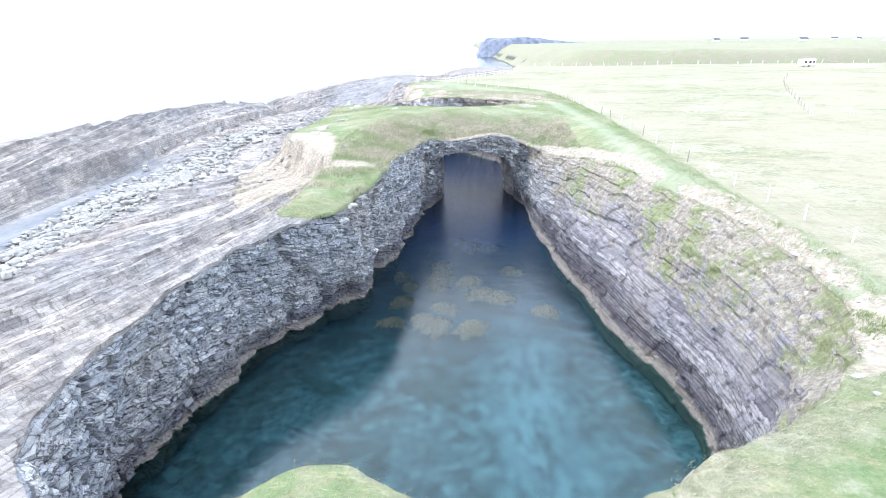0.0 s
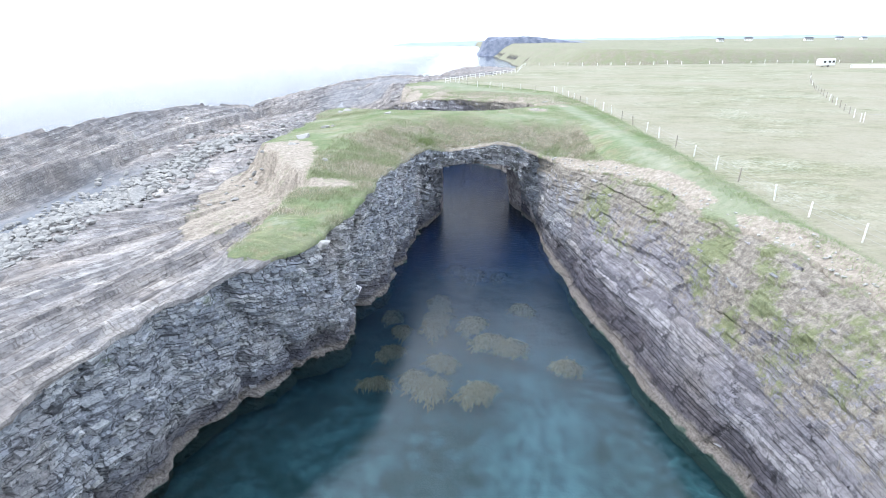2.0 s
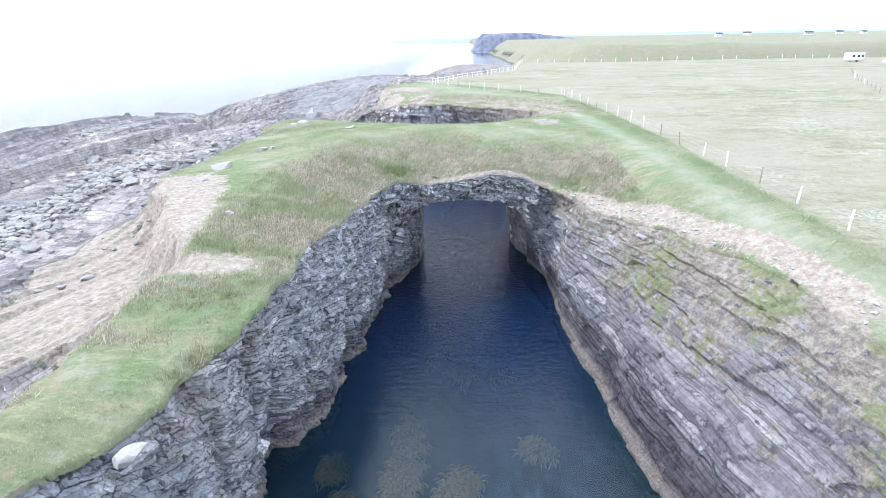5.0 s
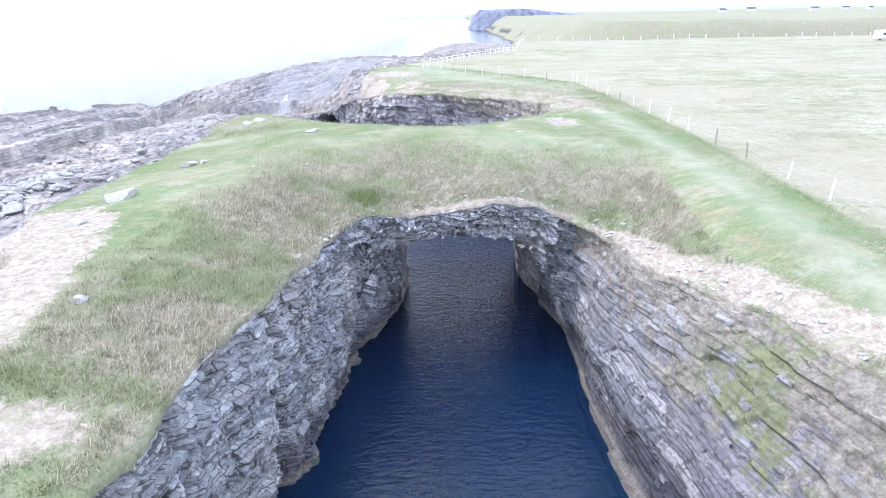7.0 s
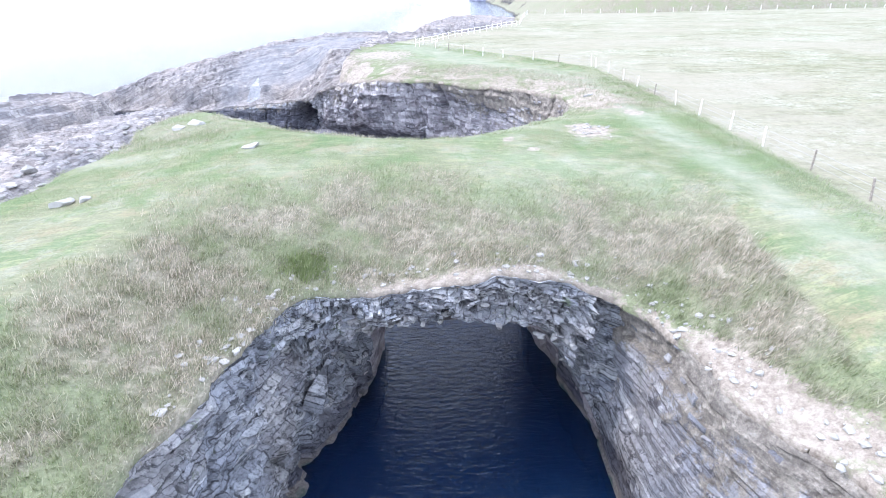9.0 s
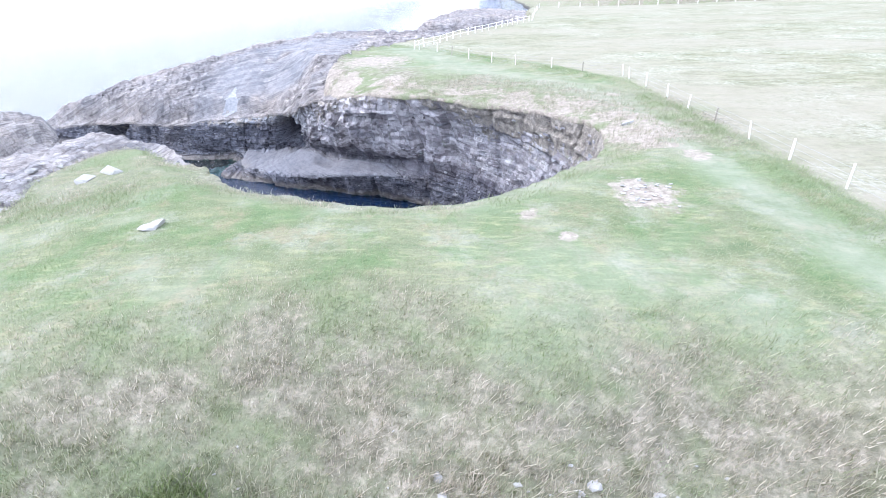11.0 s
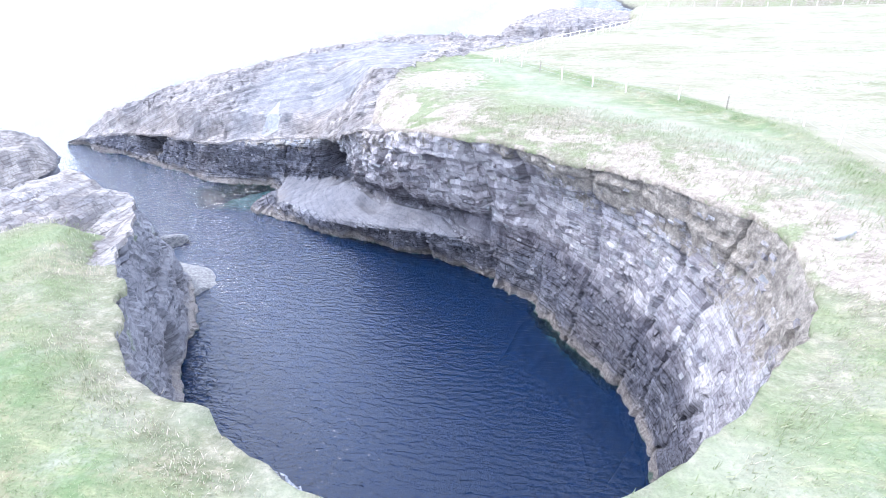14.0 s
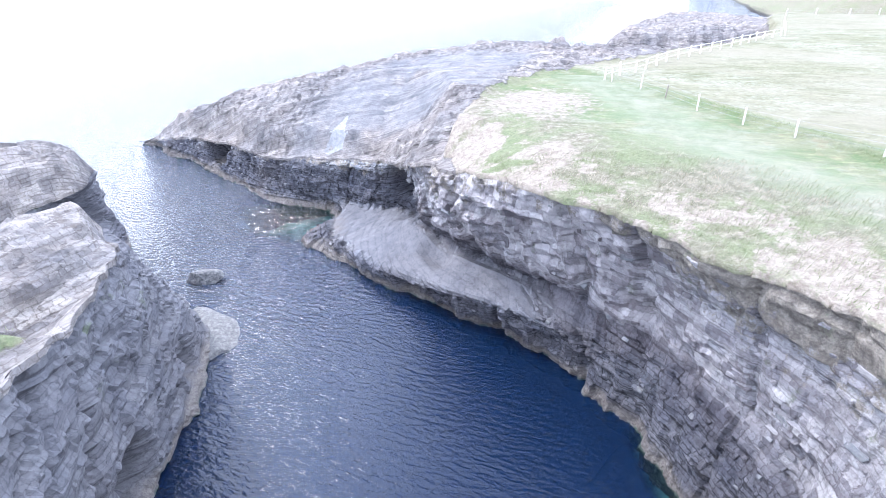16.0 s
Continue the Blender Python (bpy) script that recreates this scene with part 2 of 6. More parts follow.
def rock_material():
    n = Nodes("rock")
    cover = n.attribute("cover")
    c, fine, h = rock_colour(n, cover[2])
    c = n.mix(n.math("MULTIPLY", cover[3], n.ramp(n.noise(0.5, 5, 0.7), (0.30, 0.45), (0.55, 1.0))), c, n.ramp(n.math("MULTIPLY", h, 0.4), (0.36, (0.25, 0.215, 0.222)), (0.52, (0.47, 0.425, 0.43)), (0.70, (0.63, 0.585, 0.585))))
    # shade of the recessed lower face, mixed into the rock's colour
    foot_shade = n.attribute("foot_shade")[0]
    c = n.mix(n.math("MULTIPLY", foot_shade, n.ramp(n.noise(0.6, 5, 0.7), (0.3, 0.75), (0.65, 1.0))), c, n.mix(1.0, c, (0.34, 0.33, 0.37), "MULTIPLY"))
    # smooth washed slabs
    slab = n.ramp(n.noise(0.8, 5, 0.7), (0.35, (0.105, 0.104, 0.120)), (0.65, (0.175, 0.171, 0.187)))
    slab = n.mix(n.ramp(n.math("ABSOLUTE", n.math("SUBTRACT", n.noise(0.5, 3, 0.6), 0.5)), (0.0, 0.6), (0.012, 0.0)), slab, (0.07, 0.07, 0.08))
    c = n.mix(n.math("MULTIPLY", cover[1], 0.85), c, slab)
    h = n.math("MULTIPLY", h, n.math("SUBTRACT", 1.0, n.math("MULTIPLY", cover[1], 0.75)))
    # scree, soil and thin turf on the upper slopes
    loose = n.ramp(n.noise(2.2, 7, 0.85), (0.34, (0.12, 0.10, 0.085)), (0.48, (0.25, 0.22, 0.185)), (0.58, (0.40, 0.355, 0.30)), (0.70, (0.54, 0.50, 0.44)))
    turf = n.ramp(n.noise(2.2, 5, 0.8), (0.3, (0.12, 0.150, 0.062)), (0.7, (0.28, 0.295, 0.145)))
    loose = n.mix(n.math("MULTIPLY", n.ramp(n.noise(0.22, 6, 0.75), (0.50, 0.0), (0.56, 0.9)), n.ramp(cover[2], (0.45, 0.0), (0.7, 1.0))), loose, turf)
    grip = n.ramp(n.math("ADD", cover[0], n.math("MULTIPLY", n.math("SUBTRACT", n.noise(0.9, 7, 0.8), 0.5), 2.2)), (0.42, 0.0), (0.58, 0.9))
    c = n.mix(grip, c, loose)
    # the band that the tide wets: dark weed and, above it, pale barnacles
    z = n.math("ADD", n.axis(2), n.math("MULTIPLY", n.noise(0.8, 4), 1.1))
    c = n.mix(n.ramp(n.math("MULTIPLY", z, 0.2), (0.20, 0.7), (0.30, 0.0)), c, n.ramp(fine, (0.35, (0.15, 0.13, 0.115)), (0.65, (0.36, 0.32, 0.28))))
    c = n.mix(n.ramp(n.math("MULTIPLY", z, 0.2), (0.10, 0.9), (0.13, 0.0)), c, (0.06, 0.095, 0.075))
    # green growth on high ledges
    c = n.mix(n.math("MULTIPLY", n.ramp(n.noise(0.55, 6, 0.75), (0.60, 0.0), (0.68, 1.0)), n.ramp(n.math("MULTIPLY", n.axis(2), 0.1), (0.55, 0.0), (0.85, 0.6))), c, (0.12, 0.16, 0.07))
    return n.finish(c, 0.85, n.bump(h, 0.9, 0.26), 0.25)


def land_material():
    """Turf, bleached long grass, worn path, bare soil and bedrock, by the zones of the ground."""
    n = Nodes("land")
    zone = n.attribute("zone")
    zone2 = n.attribute("zone2")
    patch = n.noise(0.10, 4, 0.6)
    mid = n.noise(0.7, 5, 0.7)
    fine = n.noise(7.0, 4, 0.7)
    streak = n.noise(0.8, 6, 0.75, (0.5, 1.2, 1))
    turf = n.ramp(mid, (0.28, (0.085, 0.130, 0.055)), (0.5, (0.147, 0.178, 0.090)), (0.72, (0.215, 0.230, 0.132)))
    turf = n.mix(n.ramp(patch, (0.44, 0.0), (0.62, 0.7)), turf, (0.26, 0.245, 0.175))
    turf = n.mix(n.ramp(n.noise(0.30, 6, 0.75), (0.50, 0.0), (0.62, 0.65)), turf, (0.31, 0.31, 0.25))
    turf = n.mix(n.ramp(n.noise(0.45, 7, 0.8), (0.53, 0.0), (0.61, 0.65)), turf, (0.27, 0.225, 0.15))
    turf = n.mix(n.ramp(n.noise(0.22, 6, 0.75, warp=0.4), (0.50, 0.0), (0.58, 0.6)), turf, (0.120, 0.188, 0.080))
    turf = n.mix(n.ramp(fine, (0.35, 0.4), (0.6, 0.0)), turf, (0.09, 0.115, 0.06))
    # grass laid over by the wind, in long swathes
    sway = n.noise(1.5, 6, 0.8, (0.45, 1.7, 1), 0.5)
    turf = n.mix(n.math("MULTIPLY", n.ramp(sway, (0.52, 0.0), (0.64, 0.75)), n.ramp(patch, (0.40, 0.25), (0.58, 1.0))), turf, (0.30, 0.30, 0.17))
    turf = n.mix(n.ramp(sway, (0.30, 0.65), (0.46, 0.0)), turf, (0.085, 0.13, 0.06))
    # the meadow: drier, with drifts of seed heads and small white flowers
    field = n.ramp(streak, (0.32, (0.138, 0.147, 0.085)), (0.50, (0.214, 0.211, 0.138)), (0.68, (0.297, 0.272, 0.20)))
    field = n.mix(0.7, field, n.ramp(n.noise(2.4, 6, 0.8), (0.34, 0.62), (0.5, 1.0), (0.66, 1.35)), "MULTIPLY")
    field = n.mix(n.math("MULTIPLY", n.ramp(n.noise(0.13, 6, 0.8, (0.8, 1.0, 1)), (0.46, 0.0), (0.60, 0.5)), n.ramp(n.noise(2.8, 6, 0.85), (0.47, 0.0), (0.56, 1.0))), field, (0.52, 0.53, 0.47))
    field = n.mix(n.math("MULTIPLY", n.ramp(n.noise(0.035, 5, 0.7, (0.8, 1.3, 1)), (0.40, 0.0), (0.58, 0.85)), n.ramp(mid, (0.3, 0.5), (0.6, 1.0))), field, (0.285, 0.258, 0.20))
    c = n.mix(zone2[0], turf, field)
    straw = n.ramp(n.noise(1.8, 7, 0.85), (0.34, (0.095, 0.095, 0.065)), (0.5, (0.21, 0.19, 0.145)), (0.64, (0.39, 0.345, 0.285)))
    straw = n.mix(n.ramp(n.noise(0.22, 5, 0.7), (0.44, 0.0), (0.58, 0.75)), straw, n.ramp(fine, (0.35, (0.12, 0.15, 0.08)), (0.65, (0.24, 0.27, 0.15))))
    c = n.mix(n.math("MULTIPLY", zone[1], n.ramp(mid, (0.25, 0.55), (0.6, 1.0))), c, straw)
    path = n.ramp(mid, (0.35, (0.225, 0.245, 0.175)), (0.7, (0.335, 0.335, 0.275)))
    c = n.mix(n.math("MULTIPLY", zone[2], 0.55), c, path)
    soil = n.ramp(n.noise(2.3, 7, 0.85), (0.34, (0.17, 0.14, 0.115)), (0.48, (0.285, 0.245, 0.205)), (0.62, (0.42, 0.37, 0.32)))
    soil = n.mix(n.ramp(n.noise(0.9, 6, 0.8), (0.54, 0.0), (0.62, 0.7)), soil, straw)
    edge = n.ramp(n.math("ADD", zone[0], n.math("MULTIPLY", n.math("SUBTRACT", n.noise(1.3, 7, 0.8), 0.5), 1.7)), (0.42, 0.0), (0.56, 1.0))
    c = n.mix(edge, c, soil)
    stone, sfine, sh = rock_colour(n)
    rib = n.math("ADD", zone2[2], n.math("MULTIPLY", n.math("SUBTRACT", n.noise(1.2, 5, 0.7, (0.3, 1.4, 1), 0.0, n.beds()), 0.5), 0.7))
    lump = n.axis(0, n.cells(0.8, (1, 0.7, 1.3), "F1", "Color", None, True))
    lump = n.math("ADD", n.math("MULTIPLY", lump, 0.6), n.math("MULTIPLY", n.axis(1, n.cells(2.3, (1, 0.8, 1.3), "F1", "Color", None, True)), 0.4))
    stone = n.mix(0.5, stone, (0.305, 0.282, 0.268))
    stone = n.mix(0.6, stone, n.ramp(lump, (0.15, (0.58, 0.58, 0.60)), (0.5, (1.0, 0.99, 0.98)), (0.85, (1.4, 1.38, 1.35))), "MULTIPLY")
    # lit rib tops and shaded hollows put into the stone's colour by rib height
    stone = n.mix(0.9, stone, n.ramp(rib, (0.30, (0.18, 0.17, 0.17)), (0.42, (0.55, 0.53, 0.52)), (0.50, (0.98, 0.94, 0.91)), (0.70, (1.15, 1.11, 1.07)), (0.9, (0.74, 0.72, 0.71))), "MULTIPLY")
    stone = n.mix(0.6, stone, n.ramp(n.noise(0.10, 4, 0.65), (0.38, (0.68, 0.69, 0.72)), (0.62, (1.12, 1.05, 0.98))), "MULTIPLY")
    gully = n.ramp(n.noise(0.5, 4, 0.6, (1, 0.3, 1)), (0.35, (0.17, 0.185, 0.215)), (0.65, (0.27, 0.285, 0.315)))
    stone = n.mix(zone2[3], stone, gully)
    edge2 = n.ramp(n.math("ADD", zone2[1], n.math("MULTIPLY", n.math("SUBTRACT", mid, 0.5), 0.8)), (0.42, 0.0), (0.52, 1.0))
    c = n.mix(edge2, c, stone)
    # wet dark rock by the sea
    c = n.mix(n.ramp(n.math("MULTIPLY", n.math("ADD", n.axis(2), n.noise(0.5, 4)), 0.2), (0.22, 0.8), (0.36, 0.0)), c, (0.06, 0.058, 0.06))
    h = n.math("ADD", n.math("MULTIPLY", fine, 0.5), mid)
    h = n.math("ADD", h, n.math("MULTIPLY", n.math("MULTIPLY", n.math("ADD", sh, n.math("MULTIPLY", lump, 1.2)), edge2), 1.3))
    return n.finish(c, 0.95, n.bump(h, 0.75, 0.2), 0.15)


def water_material():
    n = Nodes("sea_water")
    t = n.t
    wave = n.math("ADD", n.math("MULTIPLY", n.noise(2.0, 3, 0.5, (0.55, 1.6, 1), 0.5), 0.62), n.math("MULTIPLY", n.noise(6.0, 2, 0.5, (0.6, 1.5, 1), 0.5), 0.16))
    calm = n.ramp(n.math("MULTIPLY", n.axis(1), 0.01), (0.42, 0.13), (0.58, 0.40), (0.72, 0.9), (0.95, 1.0))
    nrm = n.bump(n.math("MULTIPLY", n.math("MULTIPLY", wave, calm), n.ramp(n.math("MULTIPLY", n.axis(0), -0.004), (0.05, 0.27), (0.10, 0.5), (0.16, 1.0), (0.35, 0.6), (1.0, 0.35))), 1.0, 0.70)
    gloss = t.nodes.new("ShaderNodeBsdfGlossy")
    gloss.inputs["Roughness"].default_value = 0.045
    clear = t.nodes.new("ShaderNodeBsdfTransparent")
    t.links.new(n.ramp(n.math("MULTIPLY", n.axis(1), 0.01), (0.40, (0.78, 0.90, 0.92)), (0.85, (0.72, 0.86, 0.93))), clear.inputs["Color"])
    # deeper water scatters blue light back, the shallow pool stays clear
    body = t.nodes.new("ShaderNodeBsdfDiffuse")
    t.links.new(n.ramp(n.math("MULTIPLY", n.axis(1), 0.01), (0.40, (0.013, 0.048, 0.060)), (0.70, (0.004, 0.0155, 0.047))), body.inputs["Color"])
    under = t.nodes.new("ShaderNodeMixShader")
    # clear again over the shallow corner of the channel
    dx = n.math("MULTIPLY", n.math("ADD", n.axis(0), 29.5), 0.115)
    dy = n.math("MULTIPLY", n.math("SUBTRACT", n.axis(1), 145.0), 0.18)
    far_off = n.ramp(n.math("ADD", n.math("ADD", n.math("MULTIPLY", dx, dx), n.math("MULTIPLY", dy, dy)), n.math("SUBTRACT", n.noise(0.4, 4), 0.5)), (0.3, 0.12), (0.95, 1.0))
    # and over the ledge along the inland foot
    ex, ey = n.math("SUBTRACT", n.axis(0), 7.2), n.math("SUBTRACT", n.axis(1), 120.8)
    eu = n.math("MULTIPLY", n.math("SUBTRACT", n.math("MULTIPLY", ex, 0.52), n.math("MULTIPLY", ey, 0.85)), 0.16)
    ev = n.math("MULTIPLY", n.math("ADD", n.math("MULTIPLY", ex, 0.85), n.math("MULTIPLY", ey, 0.52)), 0.62)
    ledge_off = n.ramp(n.math("ADD", n.math("ADD", n.math("MULTIPLY", eu, eu), n.math("MULTIPLY", ev, ev)), n.math("SUBTRACT", n.noise(0.9, 4), 0.5)), (0.3, 0.15), (0.95, 1.0))
    far_off = n.math("MULTIPLY", far_off, ledge_off)
    t.links.new(n.math("MULTIPLY", far_off, n.ramp(n.math("MULTIPLY", n.axis(1), 0.01), (0.34, 0.16), (0.54, 0.34), (0.68, 0.93))), under.inputs[0])
    t.links.new(clear.outputs[0], under.inputs[1])
    t.links.new(body.outputs[0], under.inputs[2])
    fres = t.nodes.new("ShaderNodeFresnel")
    # reflection strengthened by place, to put a brighter sheen on the channel
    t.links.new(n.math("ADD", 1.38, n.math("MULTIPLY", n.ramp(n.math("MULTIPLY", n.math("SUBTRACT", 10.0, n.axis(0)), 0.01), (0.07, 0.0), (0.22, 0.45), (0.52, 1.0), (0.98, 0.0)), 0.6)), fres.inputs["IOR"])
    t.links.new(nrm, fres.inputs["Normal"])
    t.links.new(nrm, gloss.inputs["Normal"])
    mix = t.nodes.new("ShaderNodeMixShader")
    t.links.new(fres.outputs[0], mix.inputs[0])
    t.links.new(under.outputs[0], mix.inputs[1])
    t.links.new(gloss.outputs[0], mix.inputs[2])
    t.links.new(mix.outputs[0], n.out.inputs["Surface"])
    return n.mat


def seabed_material():
    n = Nodes("seabed")
    cell = n.axis(0, n.cells(0.9, (1, 1, 1), "F1", "Color"))
    # stone colours carry the water's blue-green tint
    stone = n.ramp(n.noise(1.1, 5, 0.7), (0.35, (0.03, 0.075, 0.09)), (0.65, (0.085, 0.18, 0.205)))
    stone = n.mix(0.7, stone, n.ramp(cell, (0.0, 0.55), (1.0, 1.35)), "MULTIPLY")
    weed = n.ramp(n.noise(0.18, 5, 0.65, warp=0.6), (0.48, 0.0), (0.60, 0.7))
    c = n.mix(weed, stone, (0.016, 0.040, 0.038))
    off = n.math("SUBTRACT", n.axis(0), n.math("ADD", 6.6, n.math("MULTIPLY", n.math("SUBTRACT", n.noise(0.12, 3), 0.5), 9.0)))
    sand = n.math("MULTIPLY", n.ramp(n.math("MULTIPLY", n.math("ABSOLUTE", off), 0.1), (0.05, 1.0), (0.42, 0.0)), n.ramp(n.noise(0.5, 5, 0.7, (1.6, 0.5, 1)), (0.40, 0.15), (0.60, 1.0)))
    c = n.mix(sand, c, (0.115, 0.235, 0.285))
    # sand and stones towards the landward end, the deep water's dimming painted in beyond
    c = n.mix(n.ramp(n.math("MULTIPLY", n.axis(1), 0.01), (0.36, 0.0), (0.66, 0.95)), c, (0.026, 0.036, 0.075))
    return n.finish(c, 0.9, n.bump(n.noise(2.0, 4), 0.6, 0.2), 0.1)


def stone_material(name, a, b, light):
    n = Nodes(name)
    base = n.mix(n.island() if light is None else n.random(), a, b)
    c = n.mix(n.ramp(n.noise(4.0, 5, 0.75), (0.40, 0.0), (0.70, 0.6)), base, (0.46, 0.45, 0.43))
    c = n.mix(n.ramp(n.noise(1.6, 5, 0.7), (0.52, 0.0), (0.68, 0.55)), c, (0.16, 0.155, 0.15))
    return n.finish(c, 0.9, n.bump(n.noise(7.0, 5, 0.7), 0.6, 0.08), 0.2)


def plain(name, colour, dark, rough=0.7, scale=3.0, spec=0.3):
    n = Nodes(name)
    c = n.mix(n.ramp(n.noise(scale, 5, 0.7), (0.35, 0.0), (0.7, 1.0)), dark, colour)
    return n.finish(c, rough, n.bump(n.noise(scale * 4, 3), 0.2, 0.02), spec)


ROCK, LAND, WATER, SEABED = rock_material(), land_material(), water_material(), seabed_material()
BOULDER = stone_material("boulder_stone", (0.18, 0.175, 0.175), (0.27, 0.26, 0.25), True)
WET_STONE = stone_material("wet_stone", (0.075, 0.078, 0.088), (0.17, 0.168, 0.17), True)
LIMESTONE = stone_material("pale_limestone", (0.28, 0.272, 0.258), (0.40, 0.385, 0.36), True)
BLOCK = stone_material("block_stone", (0.15, 0.157, 0.178), (0.27, 0.274, 0.292), True)
PEBBLE = stone_material("beach_stone", (0.21, 0.205, 0.20), (0.35, 0.335, 0.315), None)
POST_GREY = plain("weathered_wood", (0.42, 0.38, 0.33), (0.20, 0.17, 0.14), 0.9, 12)
POST_WHITE = plain("white_post_paint", (0.78, 0.77, 0.74), (0.55, 0.53, 0.48), 0.7, 9)
WIRE = plain("galvanised_wire", (0.45, 0.45, 0.46), (0.25, 0.25, 0.25), 0.5, 20)
WALL_WHITE = plain("white_render", (0.80, 0.79, 0.76), (0.62, 0.60, 0.56), 0.8, 1.5)
SLATE = plain("roof_slate", (0.11, 0.115, 0.13), (0.06, 0.06, 0.07), 0.7, 4)
GLASSY = plain("dark_window", (0.03, 0.035, 0.04), (0.02, 0.02, 0.025), 0.15, 2, 0.6)


def grass_material(name, *tones, drift=0.6):
    """Thin blades: light comes back from them and through them."""
    n = Nodes(name)
    stops = [(i / (len(tones) - 1), t) for i, t in enumerate(tones)]
    c = n.ramp(n.island(), *stops)
    c = n.mix(n.ramp(n.noise(0.22, 4, 0.65), (0.42, 0.0), (0.58, drift)), c, (0.20, 0.265, 0.12))
    front, back, mix = [n.t.nodes.new(k) for k in ("ShaderNodeBsdfDiffuse", "ShaderNodeBsdfTranslucent", "ShaderNodeMixShader")]
    for b in (front, back):
        n.t.links.new(c, b.inputs["Color"])
    mix.inputs[0].default_value = 0.45
    n.t.links.new(front.outputs[0], mix.inputs[1])
    n.t.links.new(back.outputs[0], mix.inputs[2])
    n.t.links.new(mix.outputs[0], n.out.inputs["Surface"])
    return n.mat


STRAW = grass_material("dry_grass", (0.20, 0.21, 0.13), (0.34, 0.315, 0.235), (0.48, 0.425, 0.345), (0.62, 0.55, 0.46))
BLADES = grass_material("green_grass", (0.29, 0.335, 0.20), (0.36, 0.39, 0.25), (0.47, 0.465, 0.335))
CLUMP = grass_material("green_weeds", (0.18, 0.23, 0.10), (0.25, 0.30, 0.14), (0.36, 0.38, 0.21), drift=0.2)
KELP = grass_material("kelp_weed", (0.36, 0.25, 0.13), (0.52, 0.38, 0.22), (0.66, 0.51, 0.33), drift=0.0)
SCREE = plain("white_scree", (0.40, 0.40, 0.41), (0.26, 0.265, 0.28), 0.9, 3.0)
# bluish with distance haze put into the rock's colour
FAR_CLIFF = plain("hazy_cliff", (0.24, 0.255, 0.31), (0.10, 0.115, 0.16), 0.9, 0.09)
# the pale blue stands for the air of distance, painted into the hills
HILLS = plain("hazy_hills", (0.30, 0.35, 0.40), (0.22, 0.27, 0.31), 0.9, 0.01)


def shallow_material():
    n = Nodes("shallow_rock")
    c = n.ramp(n.noise(0.9, 5, 0.75), (0.35, (0.08, 0.20, 0.17)), (0.65, (0.20, 0.40, 0.36)))
    # light lost with depth is painted as a darker bed
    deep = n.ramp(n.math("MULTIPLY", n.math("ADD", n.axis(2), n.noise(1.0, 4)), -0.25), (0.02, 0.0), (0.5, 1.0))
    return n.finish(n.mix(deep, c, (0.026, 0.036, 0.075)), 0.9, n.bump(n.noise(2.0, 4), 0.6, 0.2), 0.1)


SHALLOW = shallow_material()

# ---------------------------------------------------------------- mesh tools
def mesh_object(name, verts, faces, material, shade=False):
    me = bpy.data.meshes.new(name)
    v, f = np.asarray(verts, np.float32), np.asarray(faces, np.int32)
    me.vertices.add(len(v))
    me.vertices.foreach_set("co", v.ravel())
    me.loops.add(f.size)
    me.loops.foreach_set("vertex_index", f.ravel())
    me.polygons.add(len(f))
    me.polygons.foreach_set("loop_start", np.arange(0, f.size, f.shape[1], dtype=np.int32))
    me.polygons.foreach_set("use_smooth", np.zeros(len(f), bool))
    me.update(calc_edges=True)
    if shade:
        me.shade_smooth()
    me.materials.append(material)
    return new(name, me)


def grid_faces(rows, cols):
    i = np.arange(rows - 1)[:, None] * cols + np.arange(cols - 1)[None, :]
    return np.stack([i, i + 1, i + cols + 1, i + cols], -1).reshape(-1, 4)


def part(name, bm, material, parent, label=""):
    me = bpy.data.meshes.new(name)
    bm.to_mesh(me)
    bm.free()
    me.materials.append(material)
    ob = new(name, me)
    ob.parent = parent
    if label:
        tagged(ob, label)
    return ob


def box(bm, x0, x1, y0, y1, z0, z1, bevel=0.0):
    made = bmesh.ops.create_cube(bm, size=1.0)["verts"]
    bmesh.ops.scale(bm, vec=(x1 - x0, y1 - y0, z1 - z0), verts=made)
    bmesh.ops.translate(bm, vec=((x0 + x1) / 2, (y0 + y1) / 2, (z0 + z1) / 2), verts=made)
    if bevel:
        bmesh.ops.bevel(bm, geom=list({e for v in made for e in v.link_edges}), offset=bevel, segments=1, affect="EDGES")
    return bm


def point_layer(ob, name, data):
    ob.data.color_attributes.new(name, "FLOAT_COLOR", "POINT").data.foreach_set("color", np.asarray(data, np.float32).ravel())


def bed_place(ob, along, across):
    """Where each point lies along and across the beds of the rock."""
    data = np.stack([along.ravel(), across.ravel(), 0 * along.ravel()], 1)
    ob.data.attributes.new("bed", "FLOAT_VECTOR", "POINT").data.foreach_set("vector", data.astype(np.float32).ravel())


def ragged(x, y):
    """The uneven run of the brink, the same for ground and rock face."""
    k = 0.55 + 0 * x
    return np.stack([k * fbm(x * 0.5, y * 0.5, 1.0 + 0 * x, 4), k * fbm(x * 0.5, y * 0.5, 7.0 + 0 * x, 4), 0.30 * fbm(x * 0.6, y * 0.6, 13.0 + 0 * x, 4)], 1)


